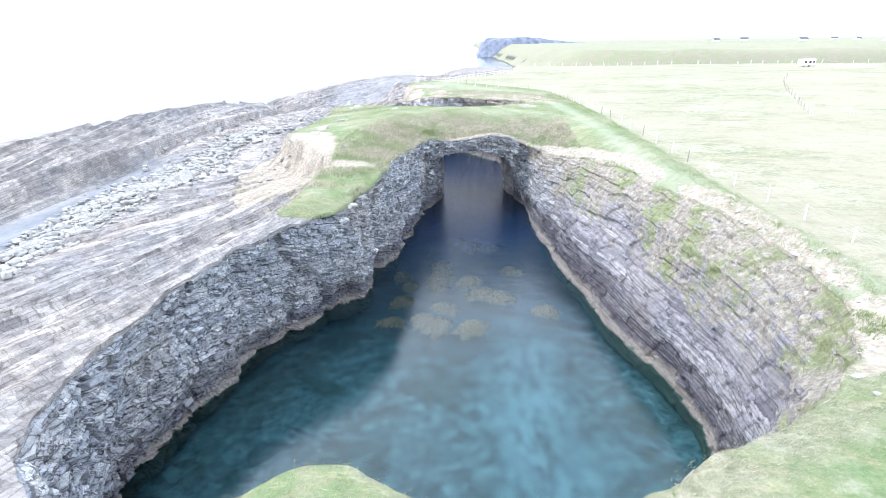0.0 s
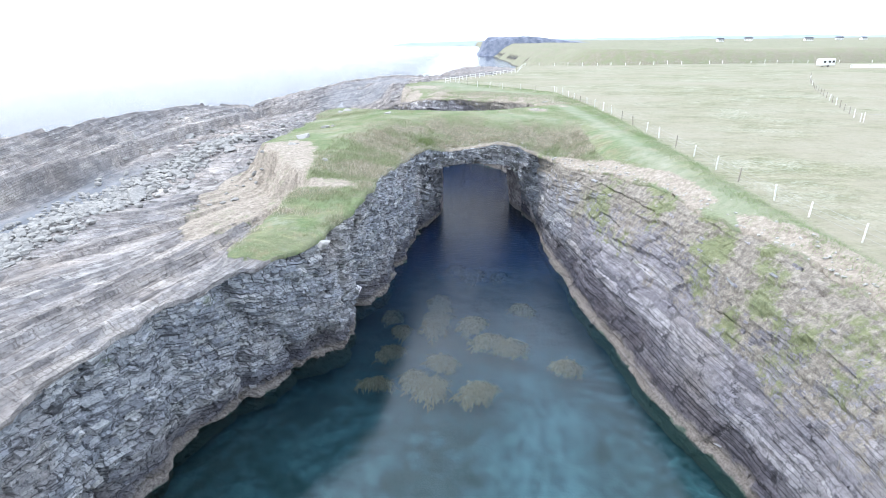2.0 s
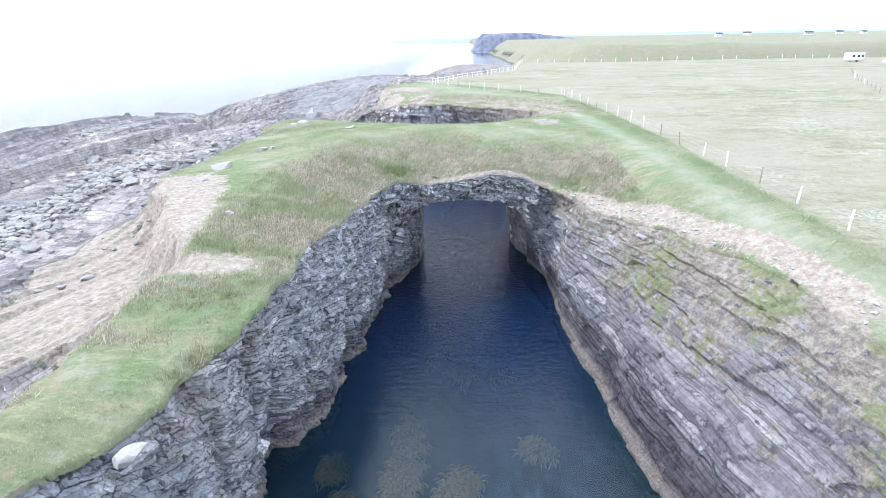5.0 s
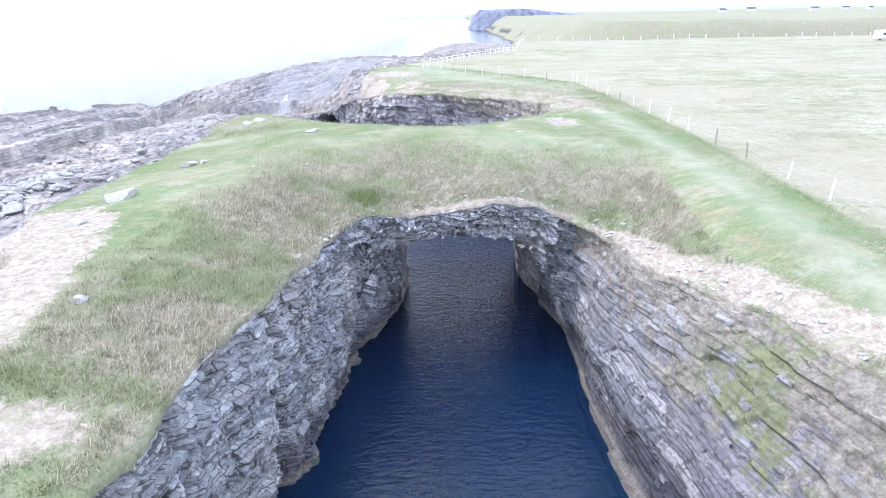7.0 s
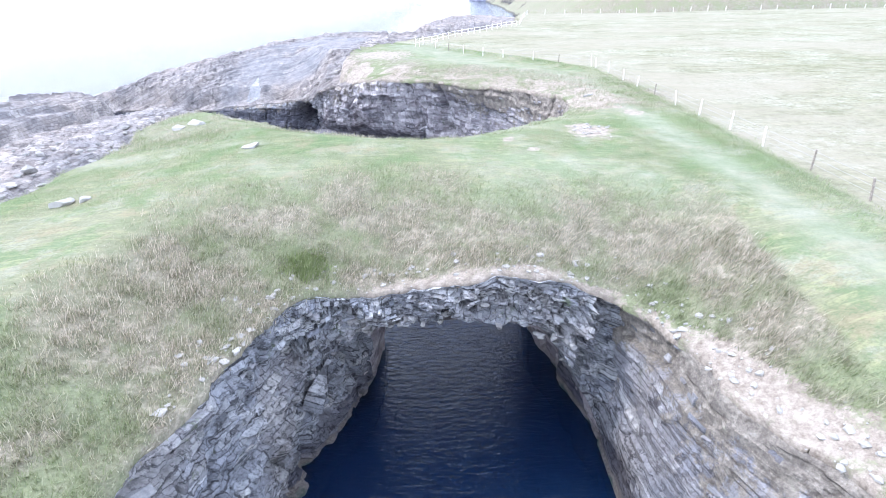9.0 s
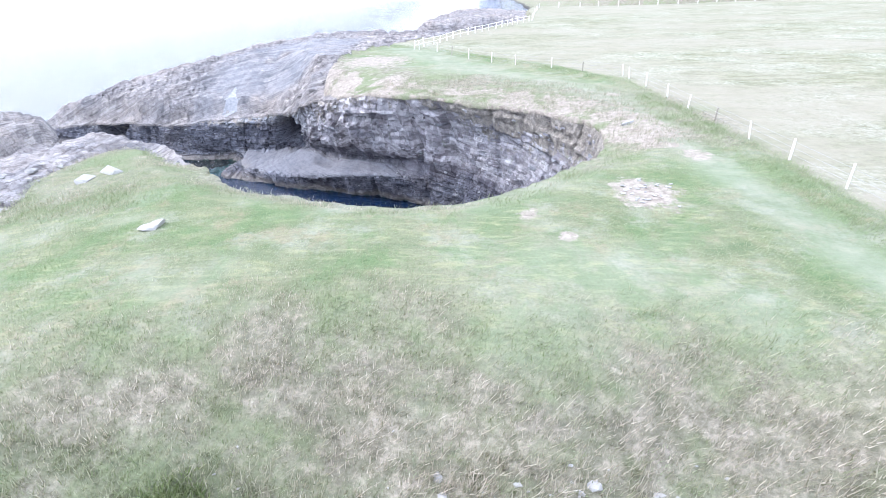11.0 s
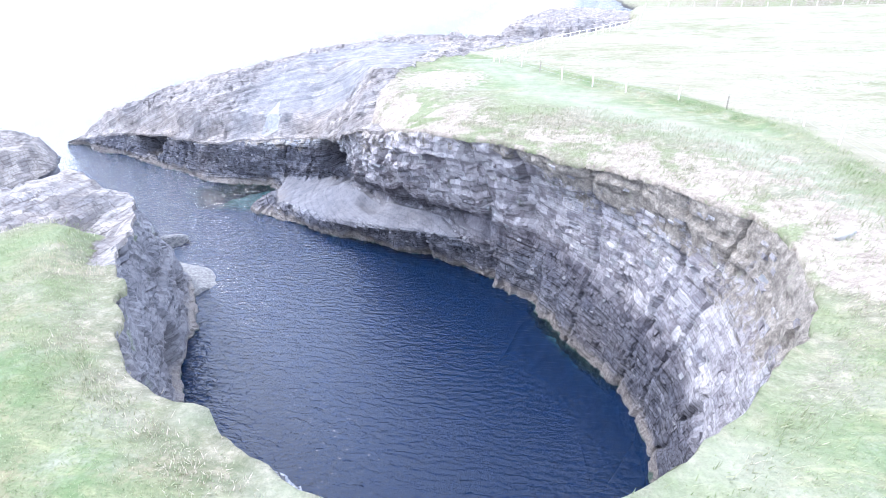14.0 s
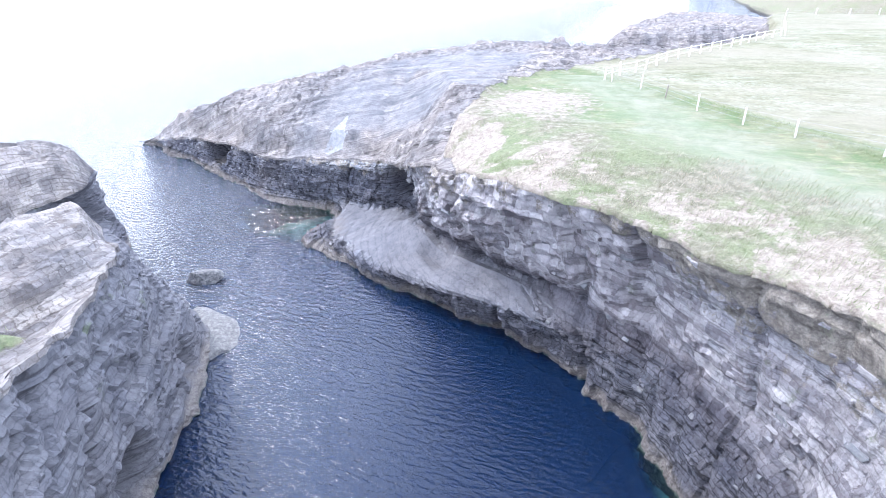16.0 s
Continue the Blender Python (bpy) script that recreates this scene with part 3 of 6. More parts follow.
# ---------------------------------------------------------------- plan of the coast
# rim of the drowned pool, with height and the width of the slope behind it
POOL_LEFT = [(-3.2, 77.6, 10.9, 9), (-4.6, 71, 11.2, 9), (-5.8, 62, 11.6, 8), (-6.6, 53.5, 11.3, 6), (-8.4, 47.5, 10.4, 4), (-11.2, 43.6, 10.2, 2),
             (-14, 40, 9.9, 1), (-15.9, 35.3, 9.6, 1), (-17.1, 29.5, 9.2, 1), (-17.3, 23, 9.0, 1), (-14.8, 16.5, 9.2, 2), (-10.5, 13.9, 10.0, 2), (-6.5, 13.6, 10.6, 2)]
POOL_RIGHT = [(-6.5, 13.6, 10.6, 2), (-3, 15.1, 11.2, 3), (0, 13.8, 11.0, 3), (5, 12.8, 11.2, 3), (9.8, 15.8, 11.2, 2), (14.5, 18.3, 11.0, 2), (19.5, 23.5, 11.0, 2),
              (21.5, 28, 11.0, 2), (22.2, 36, 11.0, 2), (21.4, 43.5, 11.2, 2), (20.2, 50, 11.0, 2), (19.2, 58, 10.9, 3), (17.0, 65.5, 10.7, 5), (14, 72, 9.9, 7), (12, 79.2, 9.9, 8)]
BRIDGE_RIM = [(9.5, 80.0, 10.7, 9), (6.5, 80.0, 11.4, 9), (3.5, 80.0, 10.9, 9), (0.7, 79.8, 10.6, 9), (-2.2, 79.0, 11.0, 9)]
# the foot of those walls at the water
FOOT_LEFT = [(-3.6, 78.5), (-4.2, 71), (-5.6, 62), (-7.5, 55.2), (-7.3, 50.4), (-10.3, 47.2), (-13.8, 41.6), (-16.3, 34.8), (-17.3, 30), (-18, 25.2), (-16, 22), (-12, 20.5), (-8, 20)]
FOOT_RIGHT = [(-8, 20), (-4, 20), (0, 19.5), (5, 19.5), (9, 20.5), (13, 22.5), (15.6, 25), (16.4, 28.5), (16.4, 35.5), (15.0, 42), (14.1, 50), (12.9, 57.5), (12.2, 65.5), (11.8, 73), (11.3, 78.5)]
# rim of the second opening and of the channel that leads from it to the sea
PIT_NEAR = [(-7.6, 100.0, 12.9, 3), (-2.9, 97.5, 13.1, 3), (1.7, 95.8, 13.3, 3), (6.6, 97.1, 13.3, 3), (9.6, 100.0, 13.1, 3)]
PIT_FAR = [(9.6, 100.1, 13.2, 3), (12.3, 103.6, 12.8, 4), (14.0, 107, 12.8, 4), (14.4, 113, 12.8, 4), (10.2, 119.2, 12.5, 6), (5.5, 123.2, 12.5, 7), (0.8, 126.8, 12.4, 8), (-5.2, 130.2, 12.0, 8),
           (-10.0, 134.4, 10.9, 7), (-14.2, 138.6, 9.6, 3), (-17.4, 143.6, 7.6, 0.9), (-22.6, 148.0, 6.4, 0.9), (-30, 148.8, 5.6, 0.9), (-38, 150.4, 4.7, 0.9), (-47, 155.4, 4.0, 0.9), (-59, 159.8, 2.8, 0.9), (-78, 164.6, -1.6, 0.9)]
STACK = [(-78, 152, -1.6, 0.9), (-62, 143.5, 4.8, 0.9), (-52, 137, 7.2, 0.9), (-42, 132.6, 8.6, 0.9), (-39.2, 129.4, 8.2, 0.9), (-38.2, 123.5, 8.2, 0.9), (-35.6, 118.0, 8.8, 0.9), (-32.6, 119.0, 8.8, 0.9), (-29.8, 122.8, 8.6, 0.9), (-24.8, 119.8, 9.6, 1), (-22.2, 118.4, 10.6, 1.5),
         (-18.0, 113.6, 11.2, 3), (-13.6, 107.0, 12.2, 3), (-10.4, 103.2, 12.6, 3), (-7.6, 100.2, 13.0, 3)]

POOL_RIM = spline(POOL_LEFT[:-1] + POOL_RIGHT + BRIDGE_RIM, 620, True)
PIT_RIM = spline(PIT_NEAR[:-1] + PIT_FAR + STACK[:-1], 900, True)
# seaward edge of the rock shelf, from south to north, closed far inland
COAST = np.array([(-58, -60), (-62, 20), (-65, 55), (-63, 76), (-61, 90), (-55.5, 88), (-53, 100), (-47, 110), (-46, 120), (-50, 130), (-60, 140), (-71, 149), (-72, 164), (-67, 170), (-59, 173),
                  (-50, 175), (-41, 178), (-33, 182), (-27, 190), (-23, 200), (-20, 214), (-15.5, 228), (-12.6, 229), (-11.8, 221), (-10.6, 222), (-10.6, 232), (-9, 245), (-6, 262), (-2, 285), (2, 300), (20, 296),
                  (32, 272), (60, 262), (140, 268), (230, 255), (330, 262), (520, 240), (900, 200), (2600, 100), (2600, -60)], float)


def shore_distance(x, y):
    """Metres inland from the seaward edge; negative over the sea."""
    d = np.full(x.shape, 1e9)
    for a, b in zip(COAST, np.roll(COAST, -1, 0)):
        e = b - a
        t = np.clip(((x - a[0]) * e[0] + (y - a[1]) * e[1]) / (e @ e), 0, 1)
        d = np.minimum(d, np.hypot(x - a[0] - t * e[0], y - a[1] - t * e[1]))
    return np.where(inside(COAST, x, y), d, -d)


TURF_EDGE = spline([(-40, -40), (-16, 2), (-13.5, 10), (-11.5, 14), (-9.8, 20), (-9.5, 40), (-13.0, 45.6), (-13.4, 51), (-13.0, 56.0), (-10.6, 58.0), (-13.2, 60.4), (-18.2, 69), (-21.4, 76), (-20.8, 88), (-20.4, 100),
                    (-21.6, 108), (-17.5, 109.5), (-12.5, 105.5), (-9, 120), (-8, 133), (-11, 139), (-10.5, 152), (-8, 160), (-4, 166.5), (1, 175), (5.5, 183), (10.5, 192.5), (15, 201), (19, 209), (23, 225), (26, 250), (32, 275), (45, 300)], 500)
TURF_POLY = np.vstack([TURF_EDGE[:, :2], [(3000, 300), (3000, -60), (-40, -60)]])


def bed_line(x, y):
    """Distance across the beds of the bare shelf."""
    bend = smooth(-46, -18, x) * np.clip(y, 0, 66)
    turn = smooth(126, 136, y)
    return (-x + 0.31 * bend) * (1 - turn) + turn * (-0.44 * x + 0.90 * y - 87) + 1.6 * fbm(x * 0.06, y * 0.03, 0 * x, 3)


def strata(x, y):
    """Uneven low ribs of the tilted beds on the bare shelf."""
    u = bed_line(x, y)
    ribs = 0
    for period, amp, off in ((4.7, 0.66, 0.1), (2.1, 0.40, 0.6), (0.95, 0.20, 0.3)):
        q = u / period + off + 0.55 * vnoise(u * 0.13 / period, y * 0.02, 3.3 + 0 * x)
        k = q - np.floor(q)
        k = k + 0.10 * (hash3(np.floor(y / (0.9 * period) + 7 * np.floor(q)), np.floor(q), 0 * q) - 0.5)
        ribs = ribs + amp * (smooth(0.0, 0.07, k) - k) * (0.35 + 0.65 * hash3(np.floor(q), 0 * q + period * 10, 0 * q))
    return ribs


def slab_calm(x, y):
    """The clean sloping slab behind the head of the channel."""
    return smooth(-36, -31, x - 0.25 * (y - 150)) * (1 - smooth(-13, -10, x)) * smooth(148, 151, y) * (1 - smooth(170, 178, y))


def shelf(x, y):
    """The bare rock shelf between turf and sea: inner benches, a smooth gully, a raised outer ledge; then the headland."""
    crest = np.interp(y, [0, 50, 69, 82, 95, 112], [-53, -50, -46, -42.5, -39.5, -37]) + 0.5 * vnoise(y * 0.3, 0 * y, 0 * y)
    high = np.interp(y, [0, 50, 69, 95, 112, 130], [8.6, 9.0, 9.8, 11.3, 11.0, 9.0])
    gully = np.interp(x, [-46, -36, -32, -25, -17, -11, 0], [6.9, 7.1, 7.7, 8.5, 9.3, 10.0, 11.5]) + 2.3 * smooth(70, 90, y) * smooth(-18, -26, x)
    out = crest - x
    ledge = high + 0.75 * smooth(2.0, 2.5, out) * smooth(60, 72, y) + 0.6 * smooth(6, 6.6, out) - 0.45 * smooth(10, 10.8, out) - 0.10 * np.clip(out - 12, 0, 20)
    side = smooth(-0.5, 0.25, out)
    z = gully * (1 - side) + ledge * side
    front = np.interp(x, [-71, -59, -47, -38, -30, -23, -17.4, -14], [162.6, 159.8, 155.4, 150.4, 148.8, 148.0, 143.6, 138.6])
    head = np.interp(x, [-72, -59, -47, -38, -30, -23, -17.4, -10], [0.8, 2.8, 4.0, 4.7, 5.6, 6.4, 7.6, 9.6]) + 0.50 * np.clip(y - front, 0, 60)
    head = head + np.interp(x, [-66, -58, -48, -38, -26, -20], [0.3, 2.4, 2.8, 2.2, 1.5, 0.3]) * smooth(0.9, 1.9, y - front + 0.7 * fbm(x * 0.3, 0 * x, 0 * x, 3))
    head = np.minimum(head, np.interp(x, [-60, -50, -40, -30, -18, -5], [5.2, 8.6, 10.8, 12.6, 13.7, 13.4]))
    z = z * (1 - smooth(130, 140, y)) + head * smooth(130, 140, y)
    # beyond: a low basin of slabs, a ridge on its seaward side and a block of beds behind it
    far = smooth(184, 194, y) * smooth(-40, -30, x)
    ridge = np.interp(y, [180, 190, 198, 206, 228], [-24, -19, -15, -13.2, -12.4]) + 0.6 * fbm(y * 0.3, 0 * y, 0 * y, 3)
    beyond = 8.3 + 3.9 * smooth(-0.2, 1.2, ridge - x) * (0.9 + 0.2 * fbm(x * 0.2, y * 0.2, 0 * x, 3))
    back = 221 + 0.5 * (x + 11) + 0.8 * fbm(x * 0.25, 0 * x, 0 * x, 3)
    beyond = np.where(x > -12.2, beyond + (2.1 * smooth(0, 0.9, y - back) + 0.8 * smooth(1.6, 2.4, y - back) + 0.6 * smooth(5, 6, y - back)), beyond)
    z = z * (1 - far) + far * beyond
    calm = np.exp(-((x + 41) / 4.5) ** 2) * (1 - smooth(70, 84, y))
    rough = 0.5 * fbm(x * 0.22, y * 0.22, 1.7 + 0 * x, 5) * (1 - 0.9 * side * (y < 128)) * (1 - 0.4 * (y > 134))
    wx, wy = x + 0.8 * fbm(x * 0.4, y * 0.4, 0.5 + 0 * x, 3), y + 0.8 * fbm(x * 0.4, y * 0.4, 6.5 + 0 * x, 3)
    blocky = 0.45 * (hash3(np.floor(wx * 0.7 + 0.5 * wy), np.floor(wy * 0.55 - 0.3 * wx), 0 * x) - 0.5) * smooth(70, 90, y)
    blocky = blocky + 0.22 * (hash3(np.floor(wx * 1.6 + 0.9 * wy), np.floor(wy * 1.3 - 0.5 * wx), 3 + 0 * x) - 0.5) * smooth(70, 90, y)
    blocky = blocky * (1 - 0.7 * side * (y < 128)) * (1 + (0.5 - 1.3 * slab_calm(x, y)) * smooth(130, 138, y))
    scarp = np.exp(-(((x + 18) / 6.0) ** 2 + ((y - 63) / 13.0) ** 2))
    return z + (strata(x, y) * (1 - 0.75 * scarp) * (1.35 - 0.95 * smooth(126, 138, y) - 0.2 * slab_calm(x, y)) + rough + blocky) * (1 - 0.85 * calm)


def meadow(x, y):
    z = 11.5 + 1.5 * smooth(30, 100, y) + 0.4 * smooth(100, 160, y)
    z = z + 0.9 * np.exp(-((x - 2) / 17) ** 2) * smooth(52, 76, y) * (1 - smooth(104, 128, y))
    z = z - 0.7 * smooth(-8, -22, x) * smooth(64, 84, y) * (1 - smooth(118, 130, y))
    z = z - 0.8 * (1 - smooth(50, 62, y)) * smooth(-2, -14, x)
    z = z + 0.10 * fbm(x * 0.09, y * 0.09, 0.3 + 0 * x, 3) + 0.035 * fbm(x * 0.9, y * 0.9, 0 * x, 3)
    # bank of an old field boundary beside the fence
    bank = np.interp(y, [0, 60, 100, 128, 136, 150, 160], [23.6, 22.9, 21.6, 20.4, 15.6, 5.2, -1.0])
    z = z + 0.24 * np.exp(-((x - bank) / 0.9) ** 2) * smooth(24, 40, y) * (1 - smooth(150, 165, y))
    # inland the ground swells
    return z + 3.0 * smooth(250, 900, x) + 0.35 * fbm(x * 0.012, y * 0.012, 0 * x, 3) * smooth(40, 120, x)


def turf_distance(x, y):
    d, k = nearest(TURF_EDGE, x, y)
    return np.where(inside(TURF_POLY, x, y), d, -d)


def land_height(x, y):
    """Height of the ground and, for each point, how far it is turf, shelf and rim."""
    shape = x.shape
    x, y = x.ravel(), y.ravel()
    s = shore_distance(x, y)
    t = turf_distance(x, y)
    jag = 1.5 * fbm(x * 0.38, y * 0.38, 0.9 + 0 * x, 5)
    turf = smooth(-1.6, 0.5, t + jag)
    z = shelf(x, y) * (1 - turf) + meadow(x, y) * turf
    rim = np.full(x.shape, 99.0)
    for curve in (POOL_RIM, PIT_RIM):
        d, k = nearest(curve, x, y)
        w = curve[k, 3]
        b = smooth(0, 1, d / np.maximum(w, 0.5))
        b = np.where(w > 3.5, np.sqrt(b) * 0.5 + b * 0.5, b)
        near = (curve[k, 2] + 0.06 * fbm(x * 0.8, y * 0.8, 0 * x, 3) * np.minimum(d, 1)) * (1 - b) + z * b
        z = np.where(d < w, near, z)
        rim = np.minimum(rim, d)
    plain_ledge = 1 - smooth(122, 136, y)
    cut = s + (2.2 - 1.5 * plain_ledge) * fbm(x * 0.12, y * 0.12, 4.4 + 0 * x, 4)
    fall = smooth(-4.5, 1.2, cut) * 0.72 + smooth(0.5, 7 - 6 * plain_ledge, cut) * 0.28
    z = -5.0 + (z + 5.0) * fall
    return z.reshape(shape), turf.reshape(shape), t.reshape(shape), rim.reshape(shape), s.reshape(shape)


# ---------------------------------------------------------------- the ground
def spaced(lo, hi, step, far_lo, far_hi, grow=1.16):
    mid = np.arange(lo, hi + step / 2, step)
    up, v, s = [], hi, step
    while v < far_hi:
        s *= grow
        v += s
        up.append(v)
    down, v, s = [], lo, step
    while v > far_lo:
        s *= grow
        v -= s
        down.append(v)
    return np.concatenate([down[::-1], mid, up])


def build_ground():
    gx = np.concatenate([spaced(-56, -10, 0.23, -130, -10, 1.10), spaced(-9.7, 27, 0.34, -9.7, 2500, 1.10)])
    gy = spaced(8, 166, 0.34, -50, 300, 1.018)
    X, Y = np.meshgrid(gx, gy)
    Z, turf, td, rim, s = land_height(X, Y)
    rows, cols = X.shape
    cx = (X[:-1, :-1] + X[1:, 1:]) / 2
    cy = (Y[:-1, :-1] + Y[1:, 1:]) / 2
    hole = inside(POOL_RIM, cx.ravel(), cy.ravel()) | inside(PIT_RIM, cx.ravel(), cy.ravel())
    faces = grid_faces(rows, cols)[~hole]
    x, y, z = X.ravel().copy(), Y.ravel().copy(), Z.ravel().copy()
    # pull the ragged edge of the openings onto the rims
    touch_hole = np.zeros(rows * cols, bool)
    touch_hole[grid_faces(rows, cols)[hole].ravel()] = True
    used = np.zeros(rows * cols, bool)
    used[faces.ravel()] = True
    e = np.nonzero(touch_hole & used)[0]
    d1, k1 = nearest(POOL_RIM, x[e], y[e])
    d2, k2 = nearest(PIT_RIM, x[e], y[e])
    near = np.where((d1 < d2)[:, None], POOL_RIM[k1, :3], PIT_RIM[k2, :3])
    near = near + ragged(near[:, 0], near[:, 1])
    x[e], y[e], z[e] = near[:, 0], near[:, 1], near[:, 2]
    # a lip of turf hanging down all round the openings
    quad = faces
    edges = np.concatenate([quad[:, [0, 1]], quad[:, [1, 2]], quad[:, [2, 3]], quad[:, [3, 0]]])
    isedge = np.zeros(rows * cols, bool)
    isedge[e] = True
    edges = edges[isedge[edges].all(1)]
    key = np.sort(edges, 1)
    _, first, count = np.unique(key[:, 0] * (rows * cols) + key[:, 1], return_index=True, return_counts=True)
    rimedge = edges[first[count == 1]]
    base = len(x)
    low = {v: base + i for i, v in enumerate(e)}
    x = np.concatenate([x, x[e]])
    y = np.concatenate([y, y[e]])
    z = np.concatenate([z, z[e] - 0.22 - 0.12 * hash3(e, e, e)])
    lip = np.array([(b, a, low[a], low[b]) for a, b in rimedge])
    faces = np.vstack([faces, lip])
    keep = np.zeros(len(x), bool)
    keep[faces.ravel()] = True
    renum = np.cumsum(keep) - 1
    ob = mesh_object("ground", np.stack([x, y, z], 1)[keep], renum[faces], LAND, True)
    # bare rock breaks along crisp edges, turf is soft
    flat = (1 - turf.ravel()[np.minimum(faces[:, 0], turf.size - 1)]) < 0.5
    ob.data.polygons.foreach_set("use_smooth", flat)
    # zones of cover
    turf, rim, td = [np.concatenate([a.ravel(), a.ravel()[e]]) for a in (turf, rim, td)]
    zone, zone2 = zones(x, y, turf, rim, td)
    point_layer(ob, "zone", zone[keep])
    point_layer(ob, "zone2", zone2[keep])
    bed_place(ob, (y + 0.3 * x)[keep], (0.6 * bed_line(x, y) + 0.9 * z)[keep])
    return tagged(ob, "clifftop of green turf, bleached grass and bare tilted rock shelf", "ground", kind="structure")


def path_line(y):
    return np.interp(y, [20, 36, 44, 55, 73, 88, 100, 106, 112, 119, 125, 136, 158, 190], [23.0, 22.4, 21.8, 21.2, 20.3, 19.4, 18.4, 18.1, 18.0, 17.8, 16.2, 7.0, -3.6, 2])


def zones(x, y, turf, rim, td):
    """Which cover lies where: bare soil, long dry grass, worn path; meadow and bedrock."""
    n1, n2 = fbm(x * 0.16, y * 0.16, 2.0 + 0 * x, 4), fbm(x * 0.5, y * 0.5, 7.0 + 0 * x, 4)
    dp, kp = nearest(POOL_RIM, x, y)
    dq, kq = nearest(PIT_RIM, x, y)
    bridge = smooth(50, 60, y) * (1 - smooth(95, 100, y)) * (x < 17)
    straw = bridge * (1 - smooth(3.5, 9.5, dp + 3.0 * n1 - 1.2 * smooth(0, -6, x)))
    straw = np.maximum(straw, 0.7 * (1 - smooth(1.0, 3.0, dp + n1)) * (x > 5))
    farside = smooth(106, 116, y + 0.5 * x) * (1 - smooth(7.5, 12, dq + 2 * n1)) * (x > -14) * (y > 104)
    straw = np.maximum(straw, np.maximum(farside, 0.75 * (1 - smooth(0.8, 2.6, dq + n1)) * (y > 90)))
    straw = np.maximum(straw, 0.8 * smooth(-24, -20, -np.abs(x + 12)) * smooth(40, 44, y) * (1 - smooth(56, 62, y)) * smooth(0.1, 0.5, n2))
    straw = np.maximum(straw, 0.55 * smooth(-10, -14, x) * (y > 96) * (y < 115))
    bank = np.interp(y, [0, 60, 100, 128, 136, 150, 160], [23.6, 22.9, 21.6, 20.4, 15.6, 5.2, -1.0])
    straw = np.maximum(straw, 0.22 * np.exp(-((x - bank) / 0.9) ** 2) * (y < 160) * (y > 20) * (0.6 + n2))
    track = np.exp(-((x - path_line(y)) / (1.35 + 2.2 * smooth(112, 130, y))) ** 2) * (y > 18) * (y < 160)
    track = np.maximum(track, 0.9 * smooth(-0.2, 0.4, n1) * np.exp(-(((x - 11) / 8) ** 2 + ((y - 93) / 7) ** 2)))
    track = np.maximum(track, 0.7 * smooth(0.1, 0.5, n1 + 0.3 * n2) * (turf > 0.9) * (y > 84) * (y < 100) * (x < 18))
    # soil laid bare along the pool's sunny rim, on the sandy scarp and on the path
    soil = 1.1 * np.exp(-((dp - 0.9 - 1.3 * n1) / 1.0) ** 2) * (x > 12) * (y > 20) * (y < 78) * smooth(-0.6, 0.1, n1 + 0.6 * n2 + 0.15)
    soil = np.maximum(soil, 1.1 * np.exp(-((td + 1.9 + 0.8 * n2) / 1.5) ** 2) * smooth(50, 58, y) * (1 - smooth(80, 90, y)) * (x < -6))
    soil = np.maximum(soil, np.exp(-(((x + 10.4) / 3.0) ** 2 + ((y - 58.2) / 1.5) ** 2)) * 1.0)
    soil = np.maximum(soil, 0.85 * farside * (1 - smooth(2.0, 9.5, dq + 2.0 * n1)) * smooth(-0.45, 0.3, n2 + 0.15))
    soil = np.maximum(soil, 0.75 * np.exp(-(((x + 6) / 6) ** 2 + ((y - 146) / 8) ** 2)))
    soil = np.maximum(soil, 0.95 * np.exp(-(((x + 18) / 5.5) ** 2 + ((y - 64) / 9) ** 2)) * (td < 1))
    soil = np.maximum(soil, 0.75 * np.exp(-((dp - 0.1 - 0.7 * n1) / 0.7) ** 2) * smooth(66, 74, y) * (y < 84) * smooth(-4, 2, x))
    for bx, by, r in ((13.3, 96.2, 2.0), (7.5, 93.6, 0.6), (8.8, 91.4, 0.5), (18.1, 107.4, 1.2), (17.9, 113.0, 1.0), (18.2, 102.8, 1.1), (18.2, 121.5, 0.8), (17.6, 117.5, 0.7)):
        soil = np.maximum(soil, 0.8 * np.exp(-(((x - bx) / r) ** 2 + ((y - by) / (1.3 * r)) ** 2)))
    meadow_side = smooth(0.3, 1.6, x - bank) * (y < 134) + smooth(0, 3, y - np.interp(x, [-5, 5, 16, 20.4], [163, 151, 137, 128])) * (y >= 134)
    rock = 1 - turf
    rock = np.maximum(rock, 0.9 * (1 - smooth(0.3, 1.0, dp + 0.6 * n2)) * (x < -8) * (y < 44))
    spot = np.exp(-(((x + 18.2 + 0.10 * (y - 62)) / 5.4) ** 2 + ((y - 63) / 13.0) ** 2))
    scarp = np.clip(1.9 * spot + 0.5 * n2, 0, 1) * smooth(0.12, 0.4, spot)
    rock = rock * (1 - 0.85 * scarp)
    soil = np.maximum(soil, scarp)
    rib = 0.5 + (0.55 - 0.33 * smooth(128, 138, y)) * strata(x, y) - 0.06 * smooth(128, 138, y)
    one = np.ones_like(x)
    gully = np.maximum(np.exp(-((x + 40.5) / 3.6) ** 4) * (1 - smooth(72, 84, y)) * (y > 0) * 0.9, 0.5 * slab_calm(x, y) * smooth(-0.5, 0.2, n2 + 0.3))
    clip = lambda a: np.clip(a, 0, 1)
    return np.stack([clip(soil), clip(straw), clip(track), one], 1), np.stack([clip(meadow_side), clip(rock), clip(rib), clip(gully)], 1)


